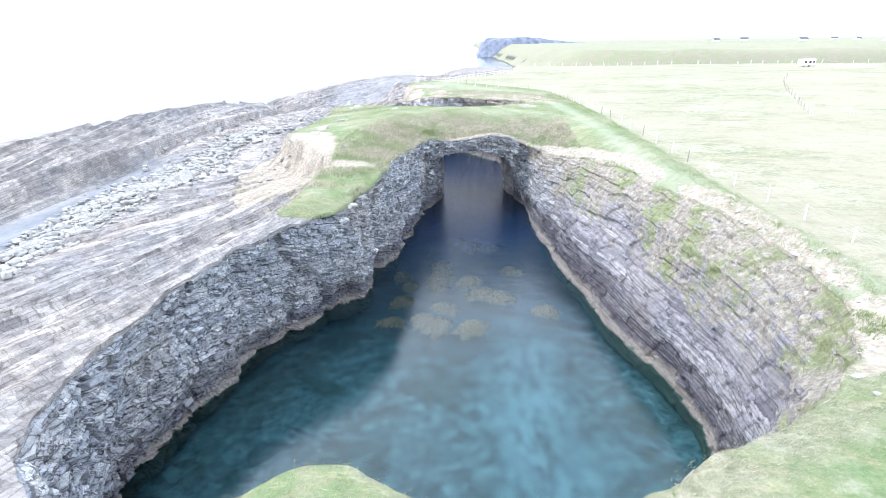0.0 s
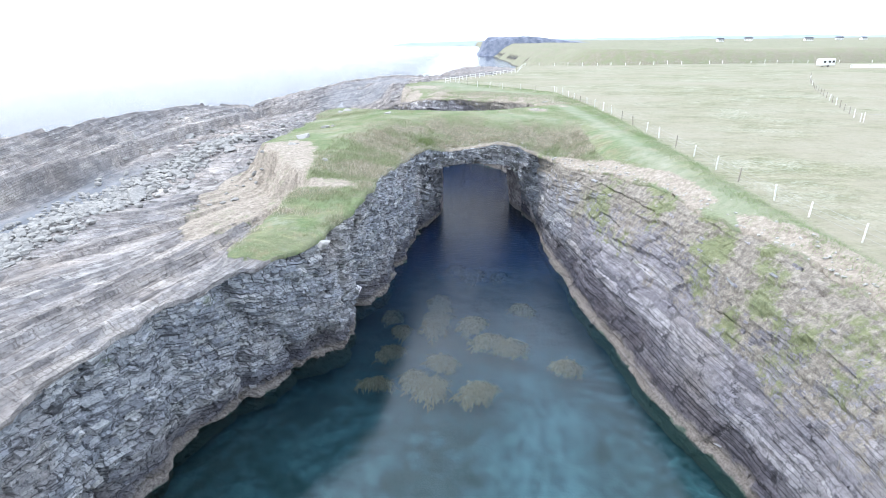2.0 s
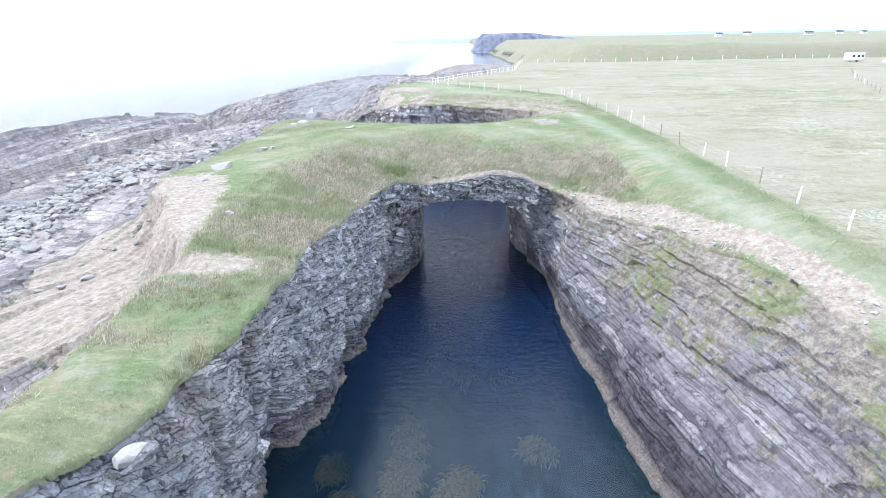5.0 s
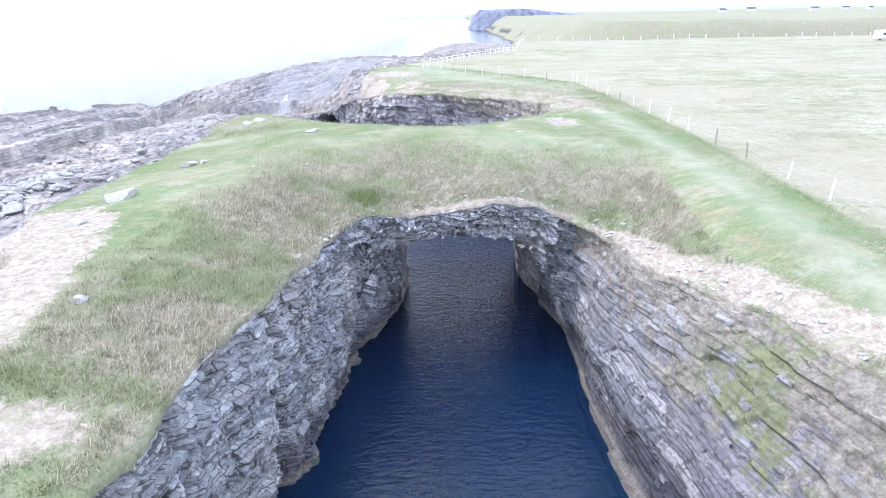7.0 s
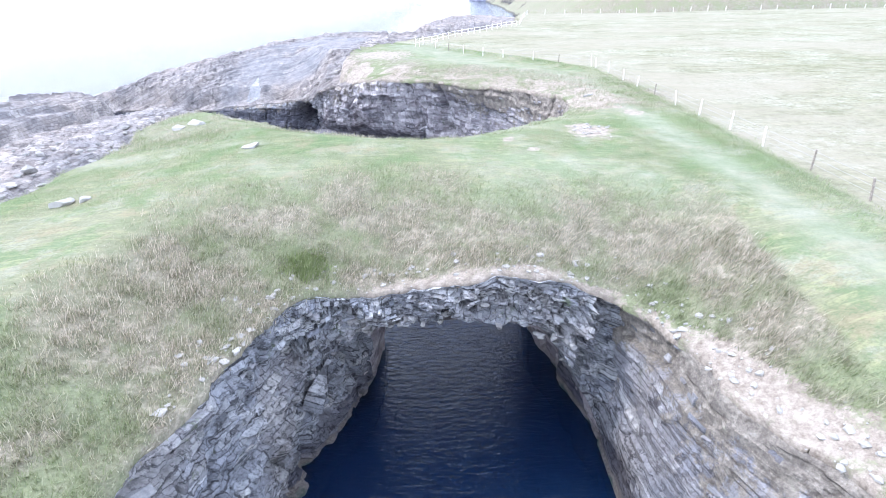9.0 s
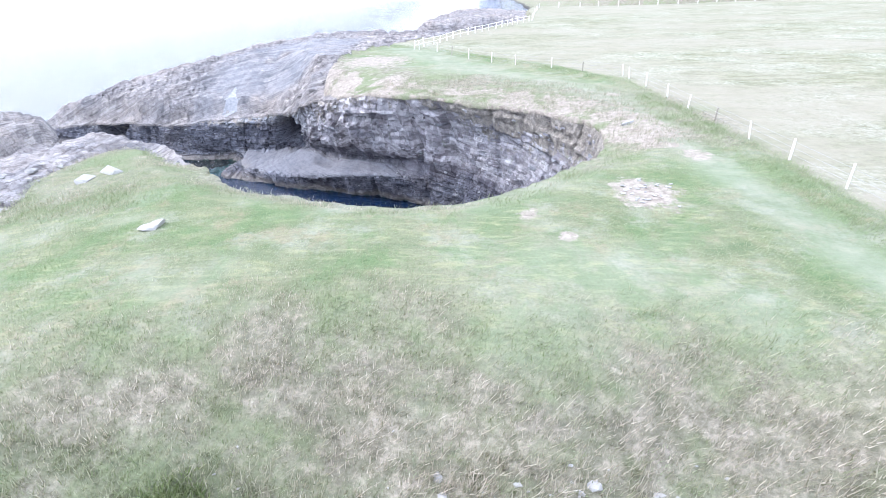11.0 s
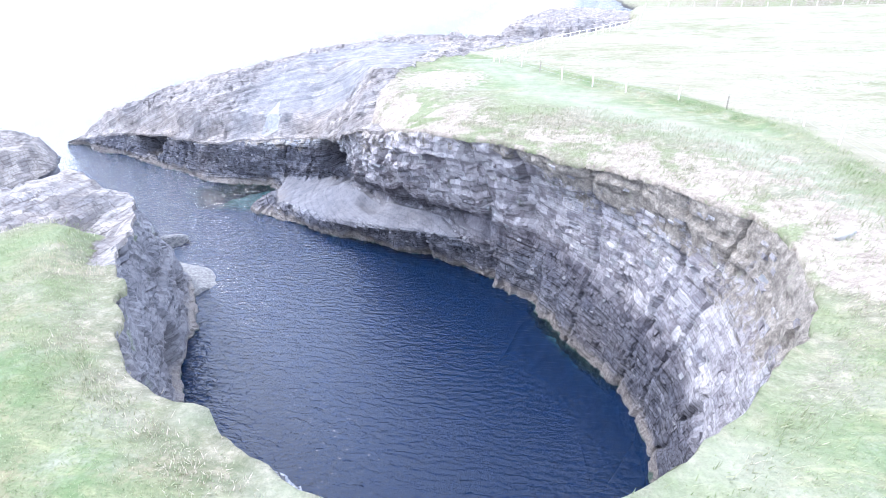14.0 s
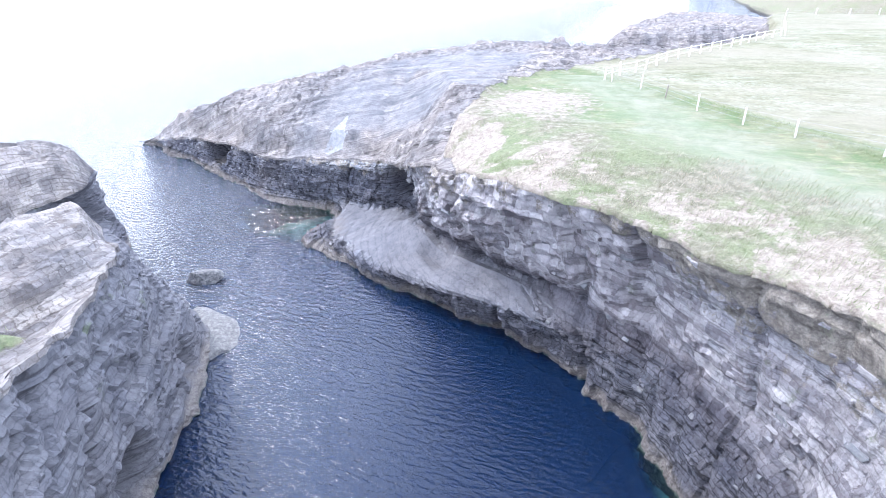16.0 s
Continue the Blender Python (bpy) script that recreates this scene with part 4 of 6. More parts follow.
# ---------------------------------------------------------------- cliffs
def cliff(name, curves, label, length_step=0.15, drop_step=0.15, amp=1.0, dip=(0.0, 0.0), bed=0.62, deep=-1.2, covered=0.0, big=1.0, run=1.0, ledge=1.0, slant=0.7, warp=1.0, calm=None, dents=(), fold=0.0, mauve=0.0, slab=0.0, rust=0.0, reach=0.75, flank=0.0, blocks=0, single=0, size=1.0, stretch_beds=1.0, shade_top=0.0, post_from=99.0, cleave=1.0):
    """A rock face strung between curves from rim to water, broken into beds and tilted blocks."""
    m = len(curves[0])
    u = np.linspace(0, m - 1, 60 * m)
    s = np.concatenate([[0], np.cumsum(np.linalg.norm(np.diff(curve_param(curves[0], u), axis=0), axis=1) + 0.4 * np.linalg.norm(np.diff(curve_param(curves[-1], u), axis=0), axis=1))])
    n = int(s[-1] / length_step / 1.35)
    u = np.interp(np.linspace(0, s[-1], n), s, u)
    lines = [curve_param(c, u) for c in curves]
    lines.append(lines[-1] + np.array([0, 0, deep]))
    rows, level = [], []
    for i, (a, b) in enumerate(zip(lines[:-1], lines[1:])):
        k = max(2, int(np.linalg.norm(b - a, axis=1).mean() / drop_step))
        for v in np.linspace(0, 1, k, endpoint=False):
            rows.append(a + (b - a) * v)
            level.append(i + v)
    rows.append(lines[-1])
    level.append(len(lines) - 1)
    P = np.array(rows)
    du, dv = np.gradient(P, axis=1), np.gradient(P, axis=0)
    N = np.cross(du, dv)
    for _ in range(6):
        N[1:-1] = (N[:-2] + 2 * N[1:-1] + N[2:]) / 4
    N /= np.linalg.norm(N, axis=2, keepdims=True) + 1e-9
    x, y, z = P[..., 0], P[..., 1], P[..., 2]
    top = lines[0][:, 2][None, :]
    along = np.broadcast_to(np.linspace(0, s[-1] / 1.4, n)[None, :], x.shape)
    b = z + dip[0] * x + dip[1] * y + 1.1 * min(1.0, 0.3 + 0.7 * warp) * fbm(x * 0.09, y * 0.09, z * 0.06, 3) + 0.35 * warp * fbm(along * 0.45, z * 0.6, 5.0 + 0 * z, 3)
    b = b + fold * np.clip(123 - y, 0, 40) * (x > -2)
    step_along = along + 0.9 * warp * fbm(along * 0.5, z * 0.7, 8.0 + 0 * z, 3)
    d = 0
    for th, a1, a2, wide in ((bed * 2.6, 0.34, 0.50, 2.4), (bed, 0.22, 0.58, 1.25), (bed * 0.45, 0.08, 0.34, 0.62)):
        q = b / th + 0.4 * vnoise(along * 0.15 / th, b * 0.3, 2.2 + 0 * b)
        layer = np.floor(q)
        r1 = hash3(layer, 0 * layer + int(th * 100), 0 * layer)
        w = wide * run * (0.55 + 0.95 * hash3(layer, 0 * layer + 7, 0 * layer + int(th * 31)))
        place = step_along / w + 13 * r1 + slant * (q - layer)
        block = np.floor(place)
        r2 = hash3(layer, block, 0 * layer + int(wide * 10))
        r3 = hash3(layer, block, 0 * layer + int(wide * 10) + 50)
        r4 = hash3(layer, block, 0 * layer + int(wide * 10) + 90)
        d = d + ledge * a1 * (r1 - 0.5) + a2 * (r2 - 0.5) + a2 * 0.9 * (r3 - 0.5) * (place - block - 0.5) + a2 * 0.9 * (r4 - 0.6) * (q - layer - 0.5)
    d = d + big * (1.1 * fbm(along * 0.09, z * 0.05, 3.0 + 0 * z, 3) + 0.45 * fbm(along * 0.33, z * 0.25, 0 * z, 3))
    cleft = np.abs(vnoise(along * 0.30 + 0.25 * fbm(along * 0.6, z * 0.5, 1.0 + 0 * z, 3), z * 0.10, 21.0 + 0 * z))
    d = d - cleave * 1.0 * (1 - smooth(0.0, 0.16, cleft)) + big * 0.5 * fbm(along * 0.24, z * 0.12, 31.0 + 0 * z, 2)
    fade = smooth(0.0, 0.8, top - z) * 0.75 + 0.25
    d = d * amp * fade - 0.10 - 0.10 * (1 - smooth(0.0, 0.5, top - z))
    washed = slab + 0 * x
    if calm:
        lv = np.array(level)[:, None]
        washed = smooth(calm[0], calm[0] + 0.15, lv) * (1 - smooth(calm[1] - 0.15, calm[1], lv)) * smooth(2, -6, x) * smooth(-29, -25, x)
        d = d * (1 - calm[2] * washed)
    for ax, ay, az, broad, tall, deep_in in dents:
        d = d - deep_in * np.exp(-((((x - ax) ** 2 + (y - ay) ** 2) / broad ** 2) ** 2 + ((z - az) / tall) ** 4))
    # the inland flank of the pit is the mauve slab rock of the pool again
    turned = flank * smooth(1, 8, x)
    d = d * (1 - 0.45 * turned)
    shift = ragged(lines[0][:, 0], lines[0][:, 1])
    P = P + N * d[..., None] + shift[None] * (1 - smooth(0.0, 2.2, top - z))[..., None]
    P[0] = lines[0] + shift + np.array([0, 0, -0.12]) - N[0] * 0.16
    ob = mesh_object(name, P.reshape(-1, 3), grid_faces(*x.shape)[:, ::-1], ROCK)
    lv = np.array(level)[:, None]
    c = np.clip((covered + 0.5 * turned) * (1 - reach * (1 - 0.3 * turned) * lv) + 0.45 * fbm(along * 0.12, z * 0.3, 0 * z, 3), 0, 1) * (1 - smooth(1.3, 1.7, lv)) * (covered > 0)
    point_layer(ob, "cover", np.stack([c.ravel(), np.clip(washed, 0, 1).ravel(), np.maximum(0.25 * turned, mauve * (1 - 0.8 * smooth(60, 76, y))).ravel(), (rust * (1 - 0.35 * turned) * smooth(-20, -10, x) * smooth(3.0, 5.5, z + 0.8 * fbm(along * 0.3, z * 0.3, 9.0 + 0 * z, 3))).ravel()], 1))
    # the upper band breaks into upright posts
    rise = 0.42 + 0.75 * smooth(-3, 5, x)
    tall = np.where(b < post_from, b * 1.15, post_from * 1.15 + (b - post_from) * rise)
    bed_place(ob, along * stretch_beds, tall)
    # painted shade on the lower face, ragged along its upper edge
    foot_shade = smooth(shade_top + 0.5, shade_top - 0.9, z + 1.2 * fbm(along * 0.2, z * 0.3, 4.0 + 0 * z, 3)) * (1 - washed) * (shade_top > 0)
    point_layer(ob, "foot_shade", np.repeat(foot_shade.ravel()[:, None], 4, 1))
    tagged(ob, label, "cliff", kind="structure")
    if blocks:
        broken_blocks(ob, P, N, along, b, c, washed, top, blocks, single, size, seed=len(name))
    return ob


def broken_blocks(cliff_ob, P, N, along, across, c, washed, top, count, single, size, seed):
    """Angular slabs that stand out of a face, lying in its beds."""
    r = np.random.RandomState(seed)
    du, dv = np.gradient(P, axis=1), np.gradient(P, axis=0)
    for _ in range(3):
        du[:, 1:-1] = (du[:, :-2] + 2 * du[:, 1:-1] + du[:, 2:]) / 4
    rows, cols = along.shape
    i = r.randint(3, rows - 6, count * 3)
    j = r.randint(6, cols - 6, count * 3)
    fit = (P[i, j, 2] > 0.5) & (top[0, j] - P[i, j, 2] > 0.35) & (washed[i, j] < 0.8) & (r.rand(count * 3) > 0.75 * c[i, j])
    i, j = i[fit][:count], j[fit][:count]
    slope = (across[i, j + 5] - across[i, j - 5]) / np.minimum(across[i + 3, j] - across[i - 3, j], -0.05)
    slope = np.clip(slope * 0.6, -3, 3)
    T = (P[i, j + 5] - P[i, j - 5]) - (P[i + 3, j] - P[i - 3, j]) * slope[:, None]
    T /= np.linalg.norm(T, axis=1, keepdims=True) + 1e-9
    M = N[i, j] + 0.18 * r.normal(size=(len(i), 3))
    M /= np.linalg.norm(M, axis=1, keepdims=True)
    B = np.cross(M, T)
    B /= np.linalg.norm(B, axis=1, keepdims=True) + 1e-9
    corner = np.array([(a, q, e) for e in (-1, 1) for q in (-1, 1) for a in (-1, 1)], float) / 2
    quads = np.array([(0, 2, 3, 1), (4, 5, 7, 6), (0, 1, 5, 4), (2, 6, 7, 3), (0, 4, 6, 2), (1, 3, 7, 5)])
    verts, faces, bed, cov, n = [], [], [], [], 0
    shapes = []
    for k in range(10):
        me = bpy.data.meshes.new("block")
        me.from_pydata([tuple(v) for v in corner * (1 + 0.16 * r.normal(size=(8, 3)))], [], [tuple(q) for q in quads])
        me.materials.append(BLOCK)
        shapes.append(me)
    for k in range(len(i)):
        dims = size * np.array([0.40 + 0.9 * r.rand() ** 2, 0.16 + 0.34 * r.rand() ** 1.5, 0.55])
        at = P[i[k], j[k]] - M[k] * dims[2] * r.uniform(0.34, 0.49)
        if k < single:
            ob = new("block", shapes[k % 10])
            ob.parent = cliff_ob
            m = Matrix.Identity(4)
            for q, axis in enumerate((T[k], B[k], M[k])):
                for w in range(3):
                    m[w][q] = float(axis[w] * dims[q])
            m.translation = Vector([float(v) for v in at])
            ob.matrix_basis = m
            continue
        v = corner * (1 + 0.16 * r.normal(size=(8, 3))) * dims
        v = v[:, :1] * T[k] + v[:, 1:2] * B[k] + v[:, 2:] * M[k] + at
        verts.append(v)
        faces.append(quads + n)
        n += 8
        bed.append(np.stack([along[i[k], j[k]] + 0.12 * corner[:, 0], 0.4 + 0.78 * np.floor(across[i[k], j[k]] * 7) + 0.1 * corner[:, 1]], 1))
        cov.append(np.tile((0.4 * c[i[k], j[k]], washed[i[k], j[k]], 0, 0), (8, 1)))
    ob = mesh_object("broken_blocks", np.vstack(verts), np.vstack(faces), ROCK)
    ob.parent = cliff_ob
    bed, cov = np.vstack(bed), np.vstack(cov)
    kin = np.zeros((len(cliff_ob.data.vertices), 4), np.float32)
    cliff_ob.data.color_attributes["cover"].data.foreach_get("color", kin.ravel())
    pick = np.repeat(i[single:] * cols + j[single:], 8)
    cov[:, 2:] = kin[pick][:, 2:]
    cliff_ob.data.color_attributes["foot_shade"].data.foreach_get("color", kin.ravel())
    point_layer(ob, "foot_shade", kin[pick])
    bed_place(ob, bed[:, 0], bed[:, 1])
    point_layer(ob, "cover", cov)
    return tagged(ob, "angular rock slabs standing out of the face", kind="stuff")


def xyz(pts, z):
    return [(p[0], p[1], z) for p in pts]


def between(a, b, f, z, push=(0, 0)):
    return [(p[0] + (q[0] - p[0]) * f + push[0], p[1] + (q[1] - p[1]) * f + push[1], p[2] + (z - p[2]) * f if z is not None else 0) for p, q in zip(a, b)]


def build_cliffs():
    # the west wall runs on under the bridge
    top = [(-0.2, 83.0, 9.3), (-2.0, 79.6, 10.6)] + [p[:3] for p in POOL_LEFT + POOL_RIGHT[1:2]]
    foot = xyz([(-1.0, 86.6), (-2.7, 82.4)] + FOOT_LEFT + FOOT_RIGHT[1:2], 0)
    cliff("cliff_west", [top, between(top, foot, 0.45, 0, (0.25, 0)), foot], "grey blocky rock face with thin tilted beds above the pool", dip=(0.10, 0.10), slant=0.25, amp=0.65, bed=0.5, warp=0.15, run=0.9, shade_top=2.2, blocks=2200, single=140, size=0.8, dents=((-7.2, 56.8, 3.0, 1.2, 4.0, 1.3), (-5.0, 66.5, 2.5, 0.9, 4.0, 1.2), (-13.0, 43.0, 4.0, 0.6, 5.0, 0.8), (-9.0, 48.4, 1.2, 1.6, 1.6, 0.9)))
    top = [p[:3] for p in POOL_RIGHT] + [(11.0, 81.2, 9.8), (9.6, 84.5, 9.0)]
    foot = xyz(FOOT_RIGHT + [(11.1, 83.2), (10.4, 87.0)], 0)
    mid = [(p[0] + (q[0] - p[0]) * f, p[1] + (q[1] - p[1]) * f, z) for p, q, f, z in
           zip(top, foot, (0.2, 0.2, 0.2, 0.2, 0.3, 0.4, 0.5, 0.5, 0.48, 0.4, 0.36, 0.3, 0.3, 0.3, 0.2, 0.2, 0.2), (5, 5, 5, 5, 6, 7, 8.2, 8.6, 8.8, 8.9, 9.0, 8.8, 8.4, 7.8, 7.2, 6.8, 6.0))]
    cliff("cliff_east", [top, mid, foot], "mauve-grey leaning rock slope with curved beds and tan upper edge", amp=0.42, dip=(0.12, 0.03), bed=0.8, covered=1.15, run=3.0, warp=0.5, slant=0.2, big=1.6, mauve=0.9, rust=0.2, reach=0.5, blocks=380, single=24, size=0.7, stretch_beds=0.22, shade_top=2.6, cleave=0.0)
    # the bridge: front face, underside, back face
    arch_top = [(-3.2, 78.6, 10.7), (-2.4, 79.0, 11.0), (-1.2, 79.4, 10.8), (0.7, 79.8, 10.6), (3.5, 80.0, 10.9), (6.5, 80.0, 11.4), (9.3, 80.1, 10.7), (10.2, 80.6, 10.3), (10.9, 81.3, 9.9)]
    section = [(-3.9, 81.0, 0.0), (-3.2, 80.6, 4.0), (-1.4, 80.2, 7.9), (0.8, 80.2, 8.7), (3.6, 80.2, 8.9), (6.2, 80.2, 8.8), (8.2, 80.2, 8.0), (10.1, 81.0, 4.6), (12.0, 81.6, 0.0)]
    cliff("arch_face", [arch_top, section], "thin rock lintel of the natural bridge", amp=0.95, deep=-0.05, dip=(0.0, 0.1), bed=0.42, big=0.3, blocks=420, single=60, size=0.42)
    tunnel = [section,
              [(-3.2, 83.0, 0), (-2.6, 83.2, 4), (-1.4, 83.5, 7.6), (0.8, 83.5, 8.9), (3.6, 83.5, 9.3), (6.2, 83.5, 9.1), (8.4, 83.4, 8.0), (10.2, 83.2, 4.4), (11.6, 83.2, 0)],
              [(-1.3, 87.0, 0), (-1.2, 87, 4), (-0.8, 87, 7.6), (1.2, 87, 9.0), (3.8, 87, 9.5), (6.2, 87, 9.2), (8.4, 87, 8.0), (9.8, 87.4, 4.4), (10.7, 87.6, 0)],
              [(-1.4, 92.5, 0), (-1.3, 92.5, 4), (-0.8, 92.5, 7.8), (1.0, 92.5, 9.2), (3.6, 92.5, 9.7), (6.0, 92.5, 9.4), (7.8, 92.5, 8.2), (8.8, 92.5, 4.4), (9.4, 92.5, 0)],
              [(-6.0, 99.0, 0), (-4.5, 98.6, 4), (-2.6, 98.0, 8.2), (0.4, 97.0, 9.8), (2.6, 96.8, 10.0), (5.2, 97.2, 9.9), (8.0, 98.4, 8.4), (9.6, 98.6, 4.4), (9.8, 98.4, 0)]]
    tube(tunnel)
    back_top = [(-7.6, 100.0, 12.9), (-5.0, 98.7, 13.0), (-2.9, 97.5, 13.1), (-0.5, 96.5, 13.2), (1.7, 95.8, 13.3), (4.2, 96.3, 13.3), (6.6, 97.1, 13.3), (8.2, 98.6, 13.2), (9.6, 100.0, 13.1)]
    cliff("arch_back", [back_top, tunnel[-1]], "rear rock face of the natural bridge", amp=0.4, deep=-0.05)
    # the second opening: inland wall, curved end wall, ledge, cave corner, headland front
    top = [p[:3] for p in PIT_FAR]
    foot = xyz([(9.8, 98.4), (10.0, 103), (10.4, 107.5), (10.3, 113), (8.4, 117.8), (5.4, 122.4), (1.8, 126.8), (-3.2, 130.4), (-9.2, 132.7), (-16.2, 135.6), (-22.2, 138.3), (-26.6, 141.0), (-27.6, 147.8), (-37.5, 149.0), (-46.5, 153.2), (-59, 158.4), (-71, 161.8)], 0)
    foot[-1] = (-78, 164.2, -3.0)
    lip = [(10.0, 98.6, 2.2), (10.6, 103.2, 2.2), (10.9, 107.5, 2.2), (10.8, 113, 2.2), (8.9, 118.1, 2.3), (5.8, 122.6, 2.4), (2.0, 127.0, 3.2), (-3.4, 129.5, 3.3), (-9.6, 131.8, 2.6), (-16.4, 135.2, 1.6), (-22.4, 139.4, 0.9),
           (-25.4, 142.6, 0.5), (-27.2, 148.6, 0.9), (-37.8, 149.8, 1.3), (-46.8, 153.8, 1.2), (-59, 158.8, 0.9), (-78, 164.3, -2.6)]
    heel = [(10.8, 99, 6.4), (11.2, 103.4, 6.4), (12.0, 107.4, 6.2), (12.0, 113, 6.0), (10.3, 118.9, 5.8), (6.9, 123.6, 5.4), (2.0, 128.6, 4.6), (-4.6, 133.6, 3.9), (-10.6, 137.0, 3.8), (-15.2, 141.4, 3.6), (-18.2, 146.4, 2.4),
            (-23.4, 147.6, 1.4), (-29.8, 148.6, 1.8), (-38, 150.6, 2.2), (-46.8, 154.4, 2.0), (-59, 159.2, 1.4), (-78, 164.4, -2.2)]
    brow = [tuple(np.array(t) * 0.55 + np.array(h) * 0.45 + np.array([o, o * 0.6, 0])) for t, h, o in zip(top, heel, (0, 0, 0.3, 0.5, 0.6, 0.5, 0.2, -0.8, -0.9, 0.3, 0.3, 0.2, 0, 0, 0, 0, 0))]
    cliff("cliff_north", [top, brow, heel, lip, foot], "dark banded cliff with a smooth sloping ledge by the water", amp=0.6, dip=(0.02, 0.0), bed=0.95, length_step=0.17, covered=0.5, ledge=2.4, run=0.8, slant=0.05, warp=0.2, calm=(2.0, 3.0, 0.93), fold=0.10, rust=0.8, big=1.3, flank=1.0, shade_top=5.2, post_from=6.6, blocks=1700, single=90, size=0.62,
          dents=((-18.4, 145.6, 4.4, 2.3, 1.7, 4.5), (-50.0, 156.8, 2.8, 2.8, 1.4, 4.0), (9.3, 119.2, 5.2, 1.0, 0.8, 1.0), (2.5, 126.5, 6.2, 1.6, 0.7, 0.8), (-12, 135.8, 3.6, 2.0, 0.6, 0.9)))
    # the stack of rock on the seaward side
    top = [p[:3] for p in STACK]
    foot = xyz([(-71, 150), (-64, 145.6), (-52.5, 140), (-43.4, 135.6), (-39.6, 130.2), (-41.2, 124.2), (-37.6, 118.8), (-33.8, 121.4), (-31.0, 126.2), (-25.0, 125.0), (-20.8, 118.6), (-16.0, 110.5), (-11.5, 104.0), (-6.2, 99.4)], 0)
    foot[0] = (-78, 152.4, -3.0)
    cliff("cliff_seaward", [top, between(top, foot, 0.5, 0), foot], "pale grey sloping rock stack with green tufts", amp=0.6, dip=(0.25, 0.15), run=1.8, slab=0.9, slant=0.2, shade_top=2.2, blocks=0, dents=((-17.2, 112.4, 2.4, 1.3, 1.4, 3.0), (-40.4, 130.2, 4.8, 3.2, 2.2, 3.5), (-22.0, 120.5, 2.0, 1.0, 1.2, 1.0)))


def tube(sections):
    """The rough underside of the bridge."""
    k = len(sections[0])
    u = np.linspace(0, k - 1, 110)
    lines = np.array([curve_param(s, u) for s in sections])
    v = np.linspace(0, len(sections) - 1, 90)
    P = np.stack([curve_param(lines[:, i], v) for i in range(len(u))], 1)
    du, dv = np.gradient(P, axis=1), np.gradient(P, axis=0)
    N = np.cross(du, dv)
    N /= np.linalg.norm(N, axis=2, keepdims=True) + 1e-9
    x, y, z = P[..., 0], P[..., 1], P[..., 2]
    d = 0.35 * fbm(x * 0.5, y * 0.5, z * 0.9, 4) + 0.3 * (hash3(np.floor(x * 0.8), np.floor(y * 0.9), np.floor(z * 1.6)) - 0.5)
    edge = smooth(0, 5, np.arange(90))[:, None]
    P = P + N * (d * edge * smooth(-1, 2, z + 1.2))[..., None]
    # carry the side walls below the water
    low = [P.copy()[:, :1], P.copy()[:, -1:]]
    for q in low:
        q[..., 2] = -3.5
    P = np.concatenate([low[0], P, low[1]], 1)
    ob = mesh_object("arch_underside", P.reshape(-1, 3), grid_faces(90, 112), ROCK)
    bed_place(ob, P[..., 1], P[..., 2] + 0.3 * P[..., 0])
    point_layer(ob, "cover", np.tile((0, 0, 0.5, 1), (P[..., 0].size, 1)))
    return tagged(ob, "dark rough rock ceiling of the natural tunnel", "cliff", kind="structure")


# ---------------------------------------------------------------- water and what lies under it
def build_water():
    gx = spaced(-60, 60, 20, -4800, 4800, 1.5)
    gy = spaced(-60, 200, 20, -300, 4900, 1.5)
    X, Y = np.meshgrid(gx, gy)
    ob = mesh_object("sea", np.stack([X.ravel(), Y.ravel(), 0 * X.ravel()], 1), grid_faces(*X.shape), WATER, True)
    tagged(ob, "blue-green sea water, calm in the pool and rippled beyond", "water", kind="structure")
    gx, gy = np.arange(-26, 24, 0.5), np.arange(12, 104, 0.5)
    X, Y = np.meshgrid(gx, gy)
    Z = -1.5 - 2.0 * smooth(35, 75, Y) + 0.45 * fbm(X * 0.25, Y * 0.25, 0 * X, 4) + 0.2 * fbm(X * 1.1, Y * 1.1, 0 * X, 3)
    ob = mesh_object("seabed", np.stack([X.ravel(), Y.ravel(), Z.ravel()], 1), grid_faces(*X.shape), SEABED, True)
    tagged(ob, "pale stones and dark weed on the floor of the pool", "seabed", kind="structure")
    X, Y = np.meshgrid(spaced(-80, 30, 10, -4800, 4800, 1.6), spaced(104, 170, 6, -400, 4900, 1.6))
    ob = mesh_object("deep_seabed", np.stack([X.ravel(), Y.ravel(), 0 * X.ravel() - 6.0], 1), grid_faces(*X.shape), SEABED)
    tagged(ob, "sea floor in deep water, darkened in colour for the depth", "seabed", kind="structure")


# ---------------------------------------------------------------- far shore
def far_height(X, Y):
    bank = 318 + 14 * fbm(X * 0.012, 0 * X, 0 * X, 3) + 60 * smooth(120, 20, X)
    inland = smooth(0, 26, Y - bank) * smooth(44, 80, X + 10 * fbm(Y * 0.02, X * 0.02, 0 * X, 3) - 0.02 * (Y - 320))
    return -3 + inland * (20.5 + 1.6 * fbm(X * 0.006, Y * 0.006, 0 * X, 4) + 6 * smooth(600, 1600, Y) + 1.2 * fbm(X * 0.05, Y * 0.05, 0 * X, 3))


